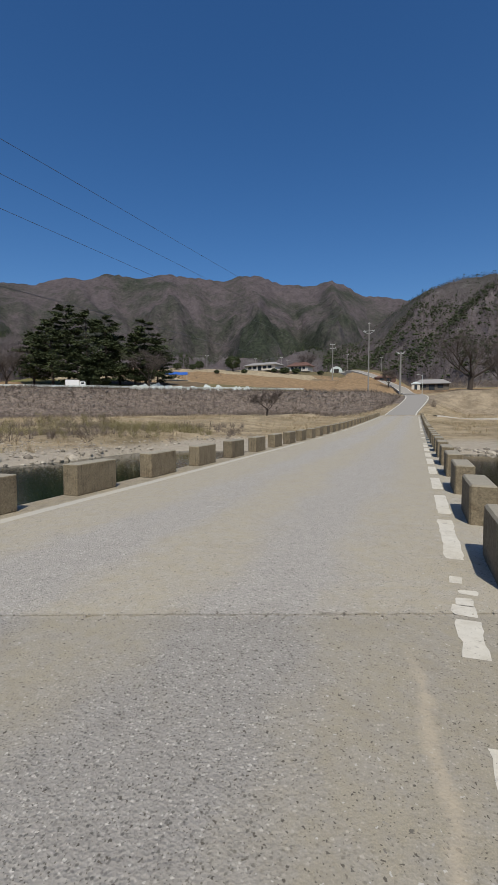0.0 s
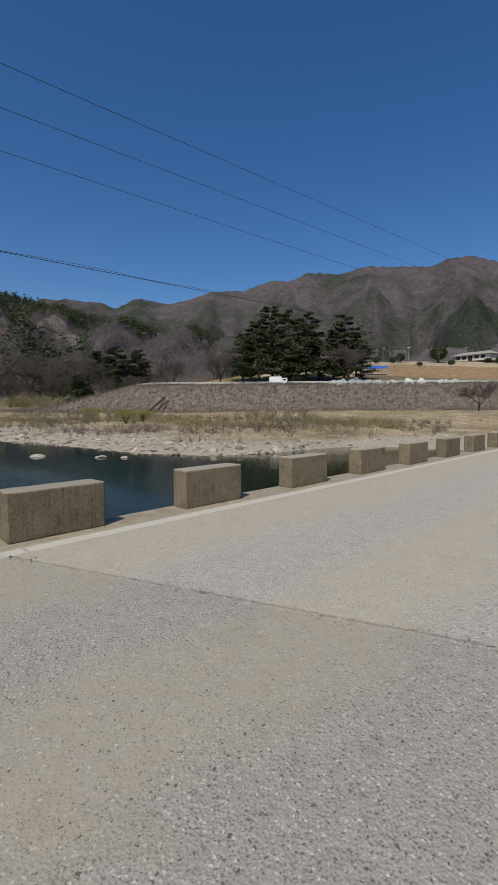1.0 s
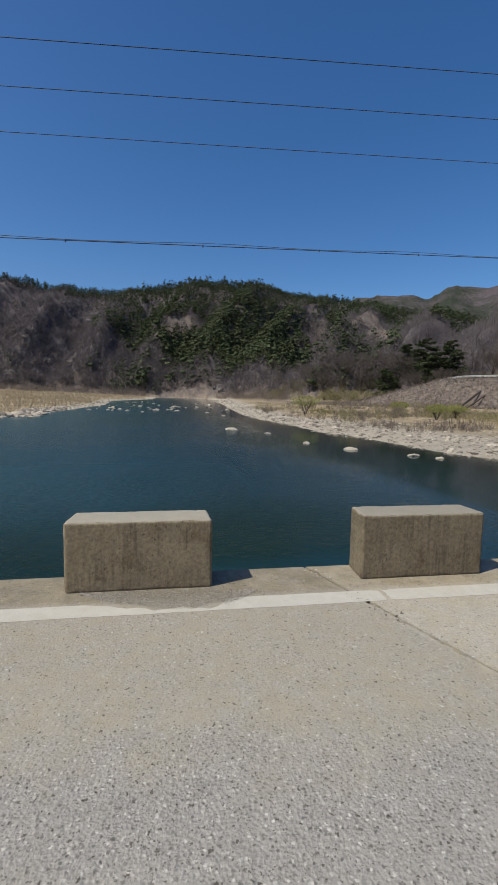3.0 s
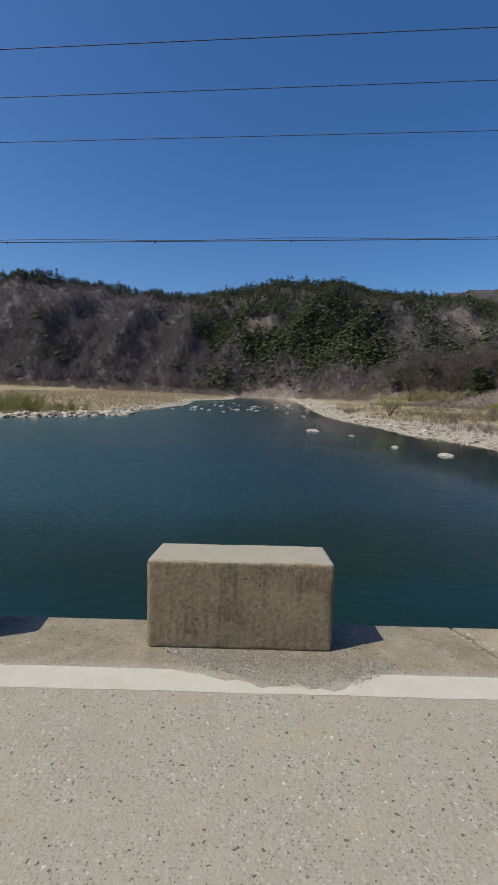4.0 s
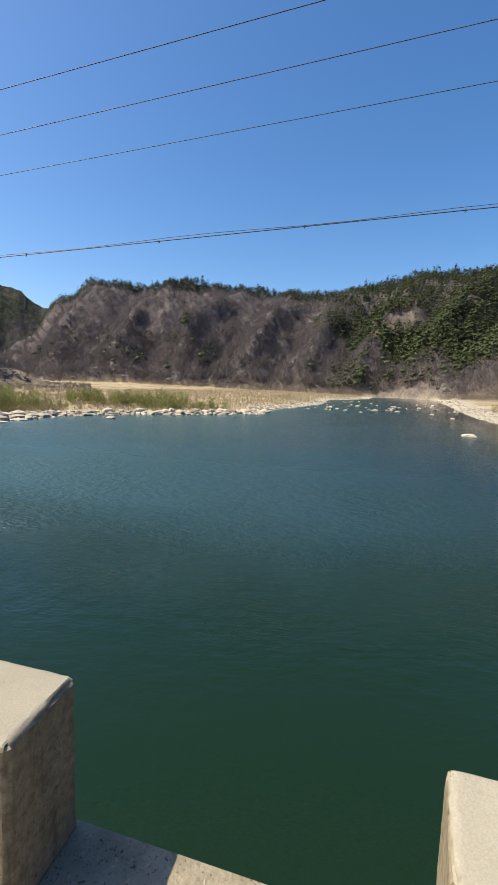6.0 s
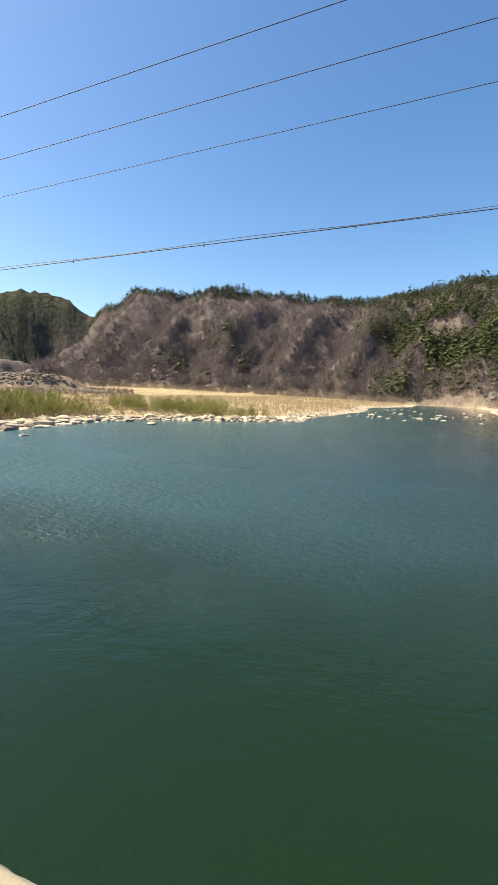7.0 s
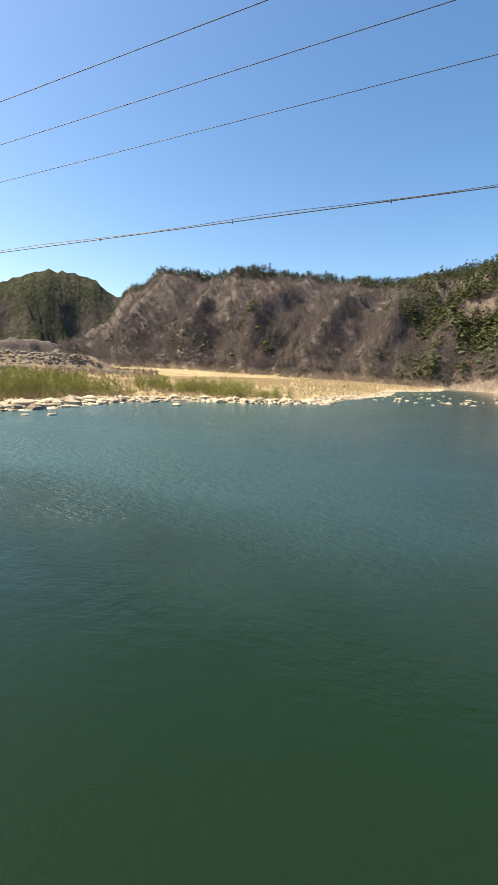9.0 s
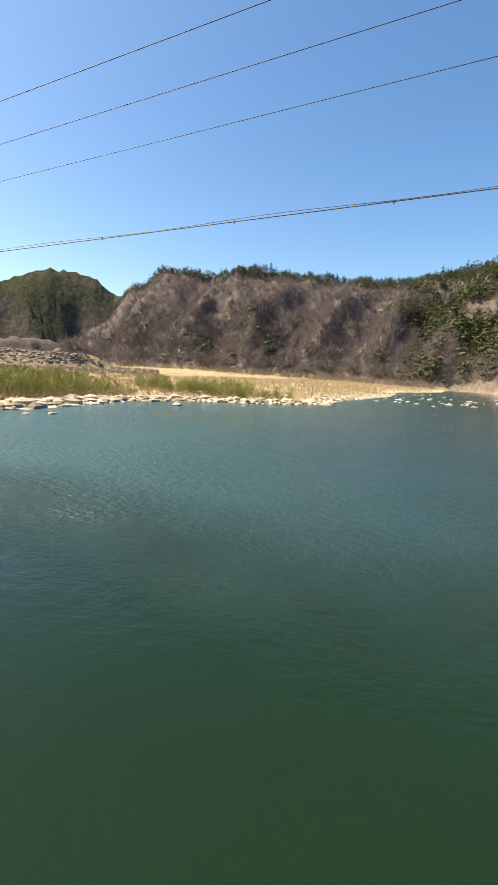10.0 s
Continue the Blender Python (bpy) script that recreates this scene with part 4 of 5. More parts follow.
    base = np.stack([x, y, z - 0.05], 1)[k]
    hw = np.minimum(hs[k], 1.7) * rs.uniform(0.7, 1.6, k.sum())
    willow.append(shrub_tris(rs, base, hw, 120))
    willow.append(bare_tris(rs, base, hw * 1.15, 90))
    olive.append(bare_tris(rs, base, hw * 0.7, 40))
    # dead brown clumps among the reeds of the northern bar
    x, y, d = bank_points(rs, 2600, -95, -12, 5, 34, True)
    ok = patch(x, y, 0.09, 21.0) > 0.12
    x, y = x[ok], y[ok]
    z, _ = ground_height(x, y)
    brush.append(tuft_tris(rs, np.stack([x, y, z - 0.05], 1), rs.uniform(0.35, 1.2, len(x)), 20, 0.8, 0.018))
    tri_ob("dry_grass", np.concatenate(straw), STRAW, "straw-coloured dry grass and reeds on the river banks", "grass")
    # fields above the embankment and the straw among its brush
    x = rs.uniform(-125, 60, 14000)
    y = lerp(CREST, x) + np.where(rs.uniform(0, 1, 14000) < 0.4, rs.uniform(-26, -1, 14000), rs.uniform(8, 95, 14000))
    ok = keep_off_bridge(x, y) & (patch(x, y, 0.03, 12.0) > -0.1)
    x, y = x[ok], y[ok]
    z, _ = ground_height(x, y)
    straw.append(tuft_tris(rs, np.stack([x, y, z - 0.04], 1), rs.uniform(0.3, 0.8, len(x)), 6, 0.7, 0.05))
    # scrub at the foot of the hills
    az = rs.uniform(-12, 131, 6500)
    d = lerp(FEET, az) - rs.uniform(-10, 45, 6500) * np.where(az > 78, 0.35, 0.4 + 0.6 * (az > 40))
    x, y = -np.sin(np.radians(az)) * d, np.cos(np.radians(az)) * d
    ok = ((lerp(CREST, x) + 10 < y) & (np.abs(x + 12 + (y - 151) * 0.4) > 10)) | ((az > 75) & (np.abs(y - 4) > 16))
    x, y = x[ok], y[ok]
    z, _ = ground_height(x, y)
    brush.append(bare_tris(rs, np.stack([x, y, z - 0.1], 1), rs.uniform(1.5, 4.5, len(x)), 26))
    a, q = rs.uniform(2, 47, 2600), rs.uniform(150, 330, 2600)
    x, y = 6 - np.sin(np.radians(a)) * q, 0.8 + np.cos(np.radians(a)) * q
    ok = (y > lerp(CREST, x) + 14) & (np.abs(x + 12 + (y - 185) * 0.5) > 9) & (patch(x, y, 0.022, 31.0) > -0.08 - 0.3 * smooth(q, 200, 260)) & keep_off_bridge(x, y)
    x, y, q = x[ok], y[ok], q[ok]
    z, _ = ground_height(x, y)
    brush.append(bare_tris(rs, np.stack([x, y, z - 0.1], 1), rs.uniform(0.8, 2.2, len(x)) * (1 + smooth(q, 210, 290)), 18))
    az = rs.uniform(62, 78, 420)
    d = lerp(FEET, az) + rs.uniform(-16, 14, 420)
    x, y = -np.sin(np.radians(az)) * d, np.cos(np.radians(az)) * d
    ok = patch(x, y, 0.05, 27.0) > -0.15
    x, y = x[ok], y[ok]
    z, _ = ground_height(x, y)
    olive.append(bare_tris(rs, np.stack([x, y, z - 0.1], 1), rs.uniform(2.0, 5.0, len(x)), 70))
    tri_ob("olive_scrub", np.concatenate(olive), OLIVE, "olive-grey scrub standing among the dry reeds", "shrubs")
    tri_ob("brush", np.concatenate(brush), BRUSH, "purple-brown dead brush on the road embankment", "brush")
    tri_ob("willow_scrub", np.concatenate(willow), WILLOW, "yellow-green willow scrub on the gravel bars", "shrubs")


build_banks()


def stones(name, x, y, z, size, rs, label, material, flat=0.55, kind="stuff", category="stones", jag=0.16):
    n = len(x)
    v = np.repeat(ICO_V[None], n, 0)
    v = v * (1 + rs.normal(0, jag, v.shape[:2]))[..., None]
    v = v * (size[:, None] * np.stack([rs.uniform(0.7, 1.4, n), rs.uniform(0.7, 1.4, n), rs.uniform(0.5, 1.1, n) * flat], 1))[:, None, :]
    a = rs.uniform(0, 6.28, n)
    c, s = np.cos(a)[:, None], np.sin(a)[:, None]
    v = np.stack([v[..., 0] * c - v[..., 1] * s, v[..., 0] * s + v[..., 1] * c, v[..., 2]], -1) + np.stack([x, y, z], 1)[:, None, :]
    f = (ICO_F[None] + 12 * np.arange(n)[:, None, None]).reshape(-1, 3)
    me = bpy.data.meshes.new(name)
    me.from_pydata(v.reshape(-1, 3).tolist(), [], f.tolist())
    me.materials.append(material)
    return tagged(new(name, me), label, category, kind=kind)


def build_stones():
    rs = np.random.RandomState(21)
    a, q = np.radians(rs.uniform(129, 147, 900)), rs.uniform(150, 165, 900)
    x, y = -np.sin(a) * q, np.cos(a) * q
    z, _ = ground_height(x, y)
    stones("dyke_stones", x, y, z, rs.uniform(0.25, 0.7, 900), rs, "grey quarry stones facing a river dyke", CLIFF, 0.7)
    x = rs.uniform(-115, -4, 1700)
    q = rs.uniform(1, 15, 1700)
    y = lerp(CREST, x) - q / 0.85
    ok = patch(x, y, 0.06, 17.0) + 0.3 * smooth(q, 9, 2) > 0.1
    x, y = x[ok], y[ok]
    z, _ = ground_height(x, y)
    stones("embankment_stones", x, y, z + 0.05, 0.08 + 0.24 * rs.uniform(0, 1, len(x)) ** 2, rs, "grey-purple rubble stones facing the road embankment", CLIFF, 0.7, jag=0.3)
    X, Y, S = [], [], []
    for north, x0, x1, d0, d1, n, s0, s1 in ((True, -120, -14, -1.5, 6, 3400, 0.04, 0.2), (True, -62, -10, 3, 13, 2200, 0.04, 0.15), (False, -100, -6, -1.0, 3.2, 2300, 0.07, 0.48), (False, -190, -90, -4, 6, 700, 0.1, 0.4),
                                             (True, -190, -100, -5, 6, 500, 0.1, 0.4), (True, 9, 40, -1, 3, 300, 0.1, 0.35), (True, -75, -14, -0.5, 5, 150, 0.15, 0.4), (False, -85, -20, -0.8, 3.0, 420, 0.25, 0.85)):
        x, y, d = bank_points(rs, n, x0, x1, d0, d1, north)
        X.append(x), Y.append(y), S.append(s0 + (s1 - s0) * rs.uniform(0, 1, n) ** 2.6)
    x, y, s = map(np.concatenate, (X, Y, S))
    z, _ = ground_height(x, y)
    stones("shore_stones", x, y, z + s * 0.12, s, rs, "pale rounded river stones along the water's edge", ROCK, 0.68)
    x, y = rs.uniform(-150, -92, 60), rs.uniform(-17, 14, 60)
    s = rs.uniform(0.18, 0.55, 60)
    stones("rapids_stones", x, y, water_z(x) + 0.09, s, rs, "pale stones standing in the rapids", ROCK)


build_stones()
build_gravel()
build_crumbs()


def boulder(x, y, s, seed, flat=0.5):
    bm = bmesh.new()
    bmesh.ops.create_icosphere(bm, subdivisions=3, radius=s)
    for v in bm.verts:
        k = 1 + 0.35 * noise.fractal(v.co / s * 0.9 + Vector((seed * 3.1, 0, 0)), 0.8, 2.1, 4)
        v.co = Vector((v.co.x * k * 1.3, v.co.y * k * 0.9, v.co.z * k * flat))
    ob = part("boulder", bm, ROCK, smooth=False)
    ob.matrix_basis = pose(x, y, float(water_z(np.array(x))) + s * flat * 0.12, 0, 0, seed * 57)
    return tagged(ob, "pale river boulder standing out of the water", "boulder", "boulders in the river")


for i, (x, y, s) in enumerate(((-43.8, 6.9, 0.75), (-38.9, 9.8, 0.35), (-29.5, 10.8, 0.4), (-25.2, 12.6, 0.5), (-21.8, 15.3, 0.42), (-20.5, 16.2, 0.36), (-81.2, 10.1, 0.5), (-90.1, 7.7, 0.5), (-104.4, 13.3, 0.6),
                               (-43.5, -29.8, 0.85), (-56.4, -27.4, 0.5), (-93.8, -8.4, 0.7), (-89.5, -5.2, 0.6), (-95.0, 1.6, 0.7), (-23.0, -29.0, 0.33), (-24.5, -28.1, 0.45), (-63.4, -30.0, 0.8), (-62.8, -26.3, 0.6),
                               (-100.1, -10.7, 0.7), (-118, 1.1, 0.9), (-20.3, 25.0, 0.4), (-17.6, 22.8, 0.3))):
    boulder(x, y, s * 0.68, i + 1, 0.42)


def build_outcrops():
    """Broken rock at the foot of the cliffs and on their faces."""
    rs = np.random.RandomState(31)
    az, t, x, y = place_az(rs, 2600, 76, 131, 0.0, 0.2)
    k = (patch(x, y, 0.05, 3.0) > 0.02) & (np.abs(y - 4) > 16)
    x, y = x[k], y[k]
    foot = len(x)
    az2, t2, x2, y2 = place_az(rs, 8000, 97, 131, 0.08, 0.85)
    k = patch(x2, y2, 0.03, 6.0) + 0.35 * patch(x2, y2, 0.12, 8.0) > 0.30
    x, y = np.concatenate([x, x2[k]]), np.concatenate([y, y2[k]])
    z, _ = ground_height(x, y)
    s = np.where(np.arange(len(x)) < foot, 0.3 + 1.3 * rs.uniform(0, 1, len(x)) ** 2.6, 0.25 + 0.9 * rs.uniform(0, 1, len(x)) ** 3)
    stones("rock_outcrops", x, y, z - 0.25 * s, s, rs, "grey-brown broken rock on the cliff faces", CLIFF, 1.1, jag=0.3)


build_outcrops()

# ---- roads behind the bridge ----


def ribbon(name, pts, width, material, lift, label, category, edge=None, parent=None):
    """A road along a centre line, lying on the ground."""
    v, f = [], []
    P = [Vector((a, b, 0)) for a, b in pts]
    line = []
    for a, b in zip(P, P[1:]):
        n = max(2, int((b - a).length / 2))
        line += [a.lerp(b, i / n) for i in range(n)]
    line.append(P[-1])
    for _ in range(6):
        line = [line[0]] + [(line[i - 1] + line[i] * 2 + line[i + 1]) / 4 for i in range(1, len(line) - 1)] + [line[-1]]
    for i, p in enumerate(line):
        d = (line[min(i + 1, len(line) - 1)] - line[max(i - 1, 0)]).normalized()
        side = Vector((d.y, -d.x, 0))
        c = (2 * z_at(p.x, p.y) + z_at(p.x + side.x * width / 2, p.y + side.y * width / 2) + z_at(p.x - side.x * width / 2, p.y - side.y * width / 2)) / 4 + lift
        for o, dz in ((-width / 2 - 0.4, -2.5), (-width / 2, 0), (width / 2, 0), (width / 2 + 0.4, -2.5)):
            v.append((p.x + side.x * o, p.y + side.y * o, c + dz))
    for i in range(len(line) - 1):
        for j in range(3):
            f.append((4 * i + j, 4 * i + j + 1, 4 * i + j + 5, 4 * i + j + 4))
    ob = tagged(mesh_ob(name, v, f, material, smooth=False), label, category, kind="structure")
    if edge:
        for o in (-width / 2 + 0.12, width / 2 - 0.3):
            ev, ef = [], []
            for i in range(len(line)):
                a, b = Vector(v[4 * i + 1]), Vector(v[4 * i + 2])
                d = (b - a).normalized()
                c = (a + b) / 2
                ev += [c + d * o + Vector((0, 0, 0.02)), c + d * (o + 0.2) + Vector((0, 0, 0.02))]
            ef = [(2 * i, 2 * i + 1, 2 * i + 3, 2 * i + 2) for i in range(len(line) - 1)]
            mesh_ob("edge_line", ev, ef, PAINT, ob, "white road paint")
    return ob


ribbon("road_1", [(float(road_x(y)), y) for y in range(88, 152, 4)], 5.8, ASPHALT, 0.06, "grey asphalt road ramp rising from the bridge", "road", True)
ribbon("road_2", [(4.2, 151), (0, 162), (-8, 175), (-20, 195), (-29, 215), (-33, 238)], 4.0, ASPHALT, 0.35, "grey asphalt lane climbing to the hamlet", "road", True)
ribbon("path", [(9.0, 91), (16, 94), (28, 100), (45, 108), (70, 116)], 2.4, CONC, 0.12, "pale concrete farm path through a dry field", "path")

# ---- guardrail ----


def build_guardrail():
    rail = tagged(new("guardrail"), "white steel guardrail with posts along the embankment road", "guardrail")
    xs = np.arange(-113, -21, 3.3)
    pts = [Vector((x, float(lerp(CREST, x)) + 1.2, 0)) for x in xs]
    for p in pts:
        p.z = z_at(p.x, p.y)
    bm = bmesh.new()
    rod(bm, (0, 0, -0.3), (0, 0, 0.85), 0.07, n=8)
    post = part("post", bm, GALV, rail)
    post.location = pts[0]
    for p in pts[1:]:
        o = new("post", post.data)
        o.parent, o.location = rail, p
    for h in (0.45, 0.72):
        for a, b in zip(pts, pts[1:]):
            bm = bmesh.new()
            rod(bm, a + Vector((0.06, -0.1, h)), b + Vector((0.06, -0.1, h)), 0.10, n=6)
            part("rail", bm, GALV, rail)


GALV = plain("white_steel", (0.62, 0.66, 0.62), 0.5, 0.2, 3, 0.15)
build_guardrail()

# ---- trees by the road ----


def at0(az, d):
    """A place at an azimuth and a distance from the near end of the roadway."""
    a = radians(az)
    return 6.0 - math.sin(a) * d, 0.8 + math.cos(a) * d


def limb(bm, a, d, length, r, depth, rng, tips, bend=0.35):
    """A tapering limb with side branches."""
    n = 4
    p, q = Vector(a), Vector(d).normalized()
    for i in range(n):
        w = Vector((rng.uniform(-1, 1), rng.uniform(-1, 1), rng.uniform(-0.6, 1))) * bend
        q = (q + w * 0.5).normalized()
        e = p + q * length / n
        r1 = r * (1 - 0.62 * (i + 1) / n)
        rod(bm, p, e, r * (1 - 0.62 * i / n), r1, 6 if r > 0.06 else 4)
        p = e
        if depth > 0 and i >= 1:
            for _ in range(2):
                s = (q + Vector((rng.uniform(-1, 1), rng.uniform(-1, 1), rng.uniform(-0.3, 0.7))) * 0.95).normalized()
                limb(bm, p, s, length * rng.uniform(0.45, 0.65), r1 * 0.65, depth - 1, rng, tips, bend)
    tips.append((p, q))


def bare_tree(x, y, h, seed, spread=0.5, label="leafless dark-limbed tree beside the road"):
    rng = random.Random(seed)
    tree = tagged(new("bare_tree"), label, "tree")
    tree.location = (x, y, z_at(x, y) - 0.1)
    bm, tips = bmesh.new(), []
    r = h * (0.038 if h > 14 else 0.027)
    rod(bm, (0, 0, 0), (0.03 * h, 0, h * 0.3), r * 1.25, r, 9)
    for k in range(5):
        a = k * 1.26 + rng.uniform(-0.4, 0.4)
        limb(bm, (0.03 * h, 0, h * (0.22 + 0.08 * (k % 2))), (math.cos(a) * spread * 1.6, math.sin(a) * spread * 1.6, 0.75), h * 0.55, r * 0.6, 2, rng, tips)
    part("trunk", bm, BARK, tree)
    rs = np.random.RandomState(seed)
    T = []
    for p, q in tips:
        c = np.array(p)
        n = 22
        d = np.array(q) + rs.normal(0, 0.7, (n, 3))
        root = c + rs.normal(0, 0.03 * h, (n, 3))
        tip = root + d * h * 0.06
        sd = np.cross(d, rs.normal(size=(n, 3)))
        sd /= np.linalg.norm(sd, axis=1)[:, None]
        T.append(np.stack([root + sd * 0.018, root - sd * 0.018, tip], 1))
    ob = tri_ob("crown", np.concatenate(T), DARK_TWIG, "", "", "")
    ob.parent = tree
    return tree


def big_pine(x, y, h, seed, label="tall dark green pine with layered limbs"):
    rs = np.random.RandomState(seed)
    rng = random.Random(seed)
    tree = tagged(new("pine_tree"), label, "pine tree", "pines by the embankment road")
    tree.location = (x, y, z_at(x, y) - 0.1)
    bm = bmesh.new()
    top = Vector((rng.uniform(-0.05, 0.05) * h, rng.uniform(-0.05, 0.05) * h, h * 0.96))
    rod(bm, (0, 0, 0), top * 0.5, h * 0.022, h * 0.014, 8)
    rod(bm, top * 0.5, top, h * 0.014, 0.03, 7)
    T = []
    for k in range(44):
        t = 0.10 + 0.88 * (k + rng.random()) / 44
        a = rng.uniform(0, 6.28)
        ln = h * (0.40 * (1 - t) ** 0.6 + 0.05) * rng.uniform(0.7, 1.15)
        p = top * t
        e = p + Vector((math.cos(a) * ln, math.sin(a) * ln, ln * rng.uniform(0.0, 0.25)))
        rod(bm, p, e, 0.07, 0.02, 4)
        n = 170
        u = rs.uniform(0.25, 1.05, (n, 1)) ** 0.7
        c = np.array(p) + (np.array(e) - np.array(p)) * u + rs.normal(0, 1, (n, 3)) * np.array([0.16, 0.16, 0.05]) * ln * u + np.array([0, 0, 0.02 * h])
        T.append(c[:, None, :] + rs.normal(size=(n, 3, 3)) * np.array([0.30, 0.30, 0.16]))
    part("trunk", bm, BARK, tree)
    ob = tri_ob("crown", np.concatenate(T), PINE, "", "", "")
    ob.parent = tree
    return tree


for i, (az, d, h) in enumerate(((45.0, 138, 15), (43.0, 134, 19), (41.3, 137, 22.5), (39.2, 133, 21), (37.2, 136, 20), (35.6, 139, 14.5), (33.9, 134, 15.5), (32.6, 133, 19.5), (31.2, 137, 14), (40.3, 130, 11), (38.0, 130, 10), (60.2, 158, 13.5), (59.0, 152, 15), (57.8, 156, 12.5), (64.5, 156, 11), (62.3, 162, 12))):
    big_pine(*at0(az, d), h, 40 + i)
for i, (az, d, h, sp) in enumerate(((-5.6, 150, 16, 0.75), (17.8, 98, 5.0, 0.5), (32.3, 126, 9.0, 0.35), (47.8, 134, 9, 0.4), (48.6, 146, 6, 0.3), (53.5, 143, 7.5, 0.4), (58.5, 139, 5, 0.35), (12.8, 205, 7, 0.5), (3.2, 158, 5.0, 0.6), (-8.5, 152, 11, 0.6), (63.2, 158, 10, 0.5), (65.2, 168, 9, 0.55), (67.4, 163, 11, 0.5), (69.0, 172, 10, 0.5), (71.6, 170, 11, 0.5), (73.4, 182, 10, 0.45), (61.0, 150, 9, 0.5), (66.5, 160, 8, 0.5), (70.5, 175, 9, 0.5), (55.6, 150, 7, 0.5))):
    bare_tree(*at0(az, d), h, 70 + i, sp)


def round_bush(x, y, w, h, seed, label, trunk=0.3):
    rs = np.random.RandomState(seed)
    bush = tagged(new("clipped_bush"), label, "bush")
    bush.location = (x, y, z_at(x, y) - 0.05)
    bm = bmesh.new()
    rod(bm, (0, 0, 0), (0, 0, h * 0.5), 0.05 * w, 0.03 * w, 6)
    part("trunk", bm, BARK, bush)
    n = 900
    d = rng_dirs(rs, n) * (rs.uniform(0.3, 1, (n, 1)) ** 0.3)
    c = d * np.array([w / 2, w / 2, h * (1 - trunk) / 2]) + np.array([0, 0, h * (1 + trunk) / 2])
    ob = tri_ob("crown", c[:, None, :] + rs.normal(size=(n, 3, 3)) * 0.055 * w, PINE, "", "", "")
    ob.parent = bush


for i, (az, d, w, h) in enumerate(((22.0, 187, 6.2, 6.0), (28.9, 184, 3.0, 2.6), (27.0, 184, 3.0, 2.4), (26.1, 187, 3.4, 3.6), (31.0, 180, 2.6, 2.6), (20.6, 180, 2.4, 1.8), (15.6, 186, 4.0, 2.6), (14.2, 190, 3.4, 2.2), (11.2, 190, 2.6, 1.8), (24.0, 176, 2.0, 1.4), (16.9, 190, 2.2, 1.8))):
    round_bush(*at0(az, d), w, h, 90 + i, "dark green clipped bush on a dry terrace", 0.2)
for i, (az, d) in enumerate(((28.4, 196), (27.7, 196))):
    round_bush(*at0(az, d), 2.0, 6.5, 97 + i, "slender dark green thuja on a terrace", 0.05)


def willow_bush(x, y, h, seed):
    rs = np.random.RandomState(seed)
    bush = tagged(new("willow_bush"), "yellow-green budding willow bush on the gravel bar", "bush")
    bush.location = (x, y, z_at(x, y) - 0.05)
    bm, tips = bmesh.new(), []
    rng = random.Random(seed)
    for k in range(9):
        a = k * 0.7 + rng.uniform(-0.3, 0.3)
        limb(bm, (0, 0, 0), (math.cos(a) * 0.5, math.sin(a) * 0.5, 1), h * 0.9, 0.05, 1, rng, tips, 0.25)
    part("stems", bm, BARK, bush)
    n = 2600
    d = rng_dirs(rs, n) * (rs.uniform(0.2, 1, (n, 1)) ** 0.4)
    c = d * np.array([h * 0.85, h * 0.85, h * 0.3]) + np.array([0, 0, h * 0.85])
    ob = tri_ob("crown", c[:, None, :] + rs.normal(size=(n, 3, 3)) * np.array([0.04, 0.04, 0.07]), WILLOW, "", "", "")
    ob.parent = bush


willow_bush(-70, 22.5, 3.0, 5)
willow_bush(-50, 34, 1.8, 6)
willow_bush(-66.5, 37.5, 1.9, 7)
willow_bush(-52, 38, 1.6, 8)

# ---- poles ----


def pole(x, y, h, label, r=0.17, arms=((0.96, 1.9),), steps=False, material=None):
    ob = tagged(new("utility_pole"), label, "utility pole", "utility poles of the hamlet")
    ob.location = (x, y, z_at(x, y) - 0.2)
    bm = bmesh.new()
    rod(bm, (0, 0, 0), (0, 0, h), r, r * 0.6, 10)
    part("pole", bm, material or POLE, ob)
    for f, w in arms:
        bm = bmesh.new()
        box(bm, -w / 2, w / 2, -0.05, 0.05, h * f - 0.05, h * f + 0.05)
        arm = part("crossarm", bm, GALV, ob)
        for u in (-0.45, 0.0, 0.45):
            bm = bmesh.new()
            rod(bm, (u * w, 0, h * f + 0.05), (u * w, 0, h * f + 0.28), 0.07, 0.05, 6)
            part("insulator", bm, GALV, arm)
    if steps:
        bm = bmesh.new()
        rod(bm, (-w / 2, 0, h * f - 0.1), (0, 0, h * f - 0.9), 0.04, n=5)
        rod(bm, (w / 2, 0, h * f - 0.1), (0, 0, h * f - 0.9), 0.04, n=5)
        part("brace", bm, GALV, ob)
    return ob


POLE = plain("pole_concrete", (0.27, 0.26, 0.245), 0.85, grain=2)
pole(*at0(5.5, 133), 19.0, "tall grey utility pole with a crossarm", 0.21, ((0.99, 0.4), (0.885, 3.0)), True)
pole(*at0(9.75, 176), 13.6, "grey concrete utility pole with crossarms", 0.2, ((0.98, 1.8), (0.88, 2.2)))
pole(*at0(1.85, 152), 13.5, "pale thick concrete utility pole with a crossarm", 0.36, ((0.99, 2.6), (0.96, 1.8)))
for az, d, h in ((8.0, 232, 10.5), (4.0, 242, 9), (25.2, 208, 7.5), (19.2, 214, 7), (16.0, 218, 8), (15.2, 222, 7), (55.2, 255, 6), (51.4, 250, 7.5)):
    pole(*at0(az, d), h, "slender grey utility pole beside the fields", 0.15, ((0.95, 1.5),))


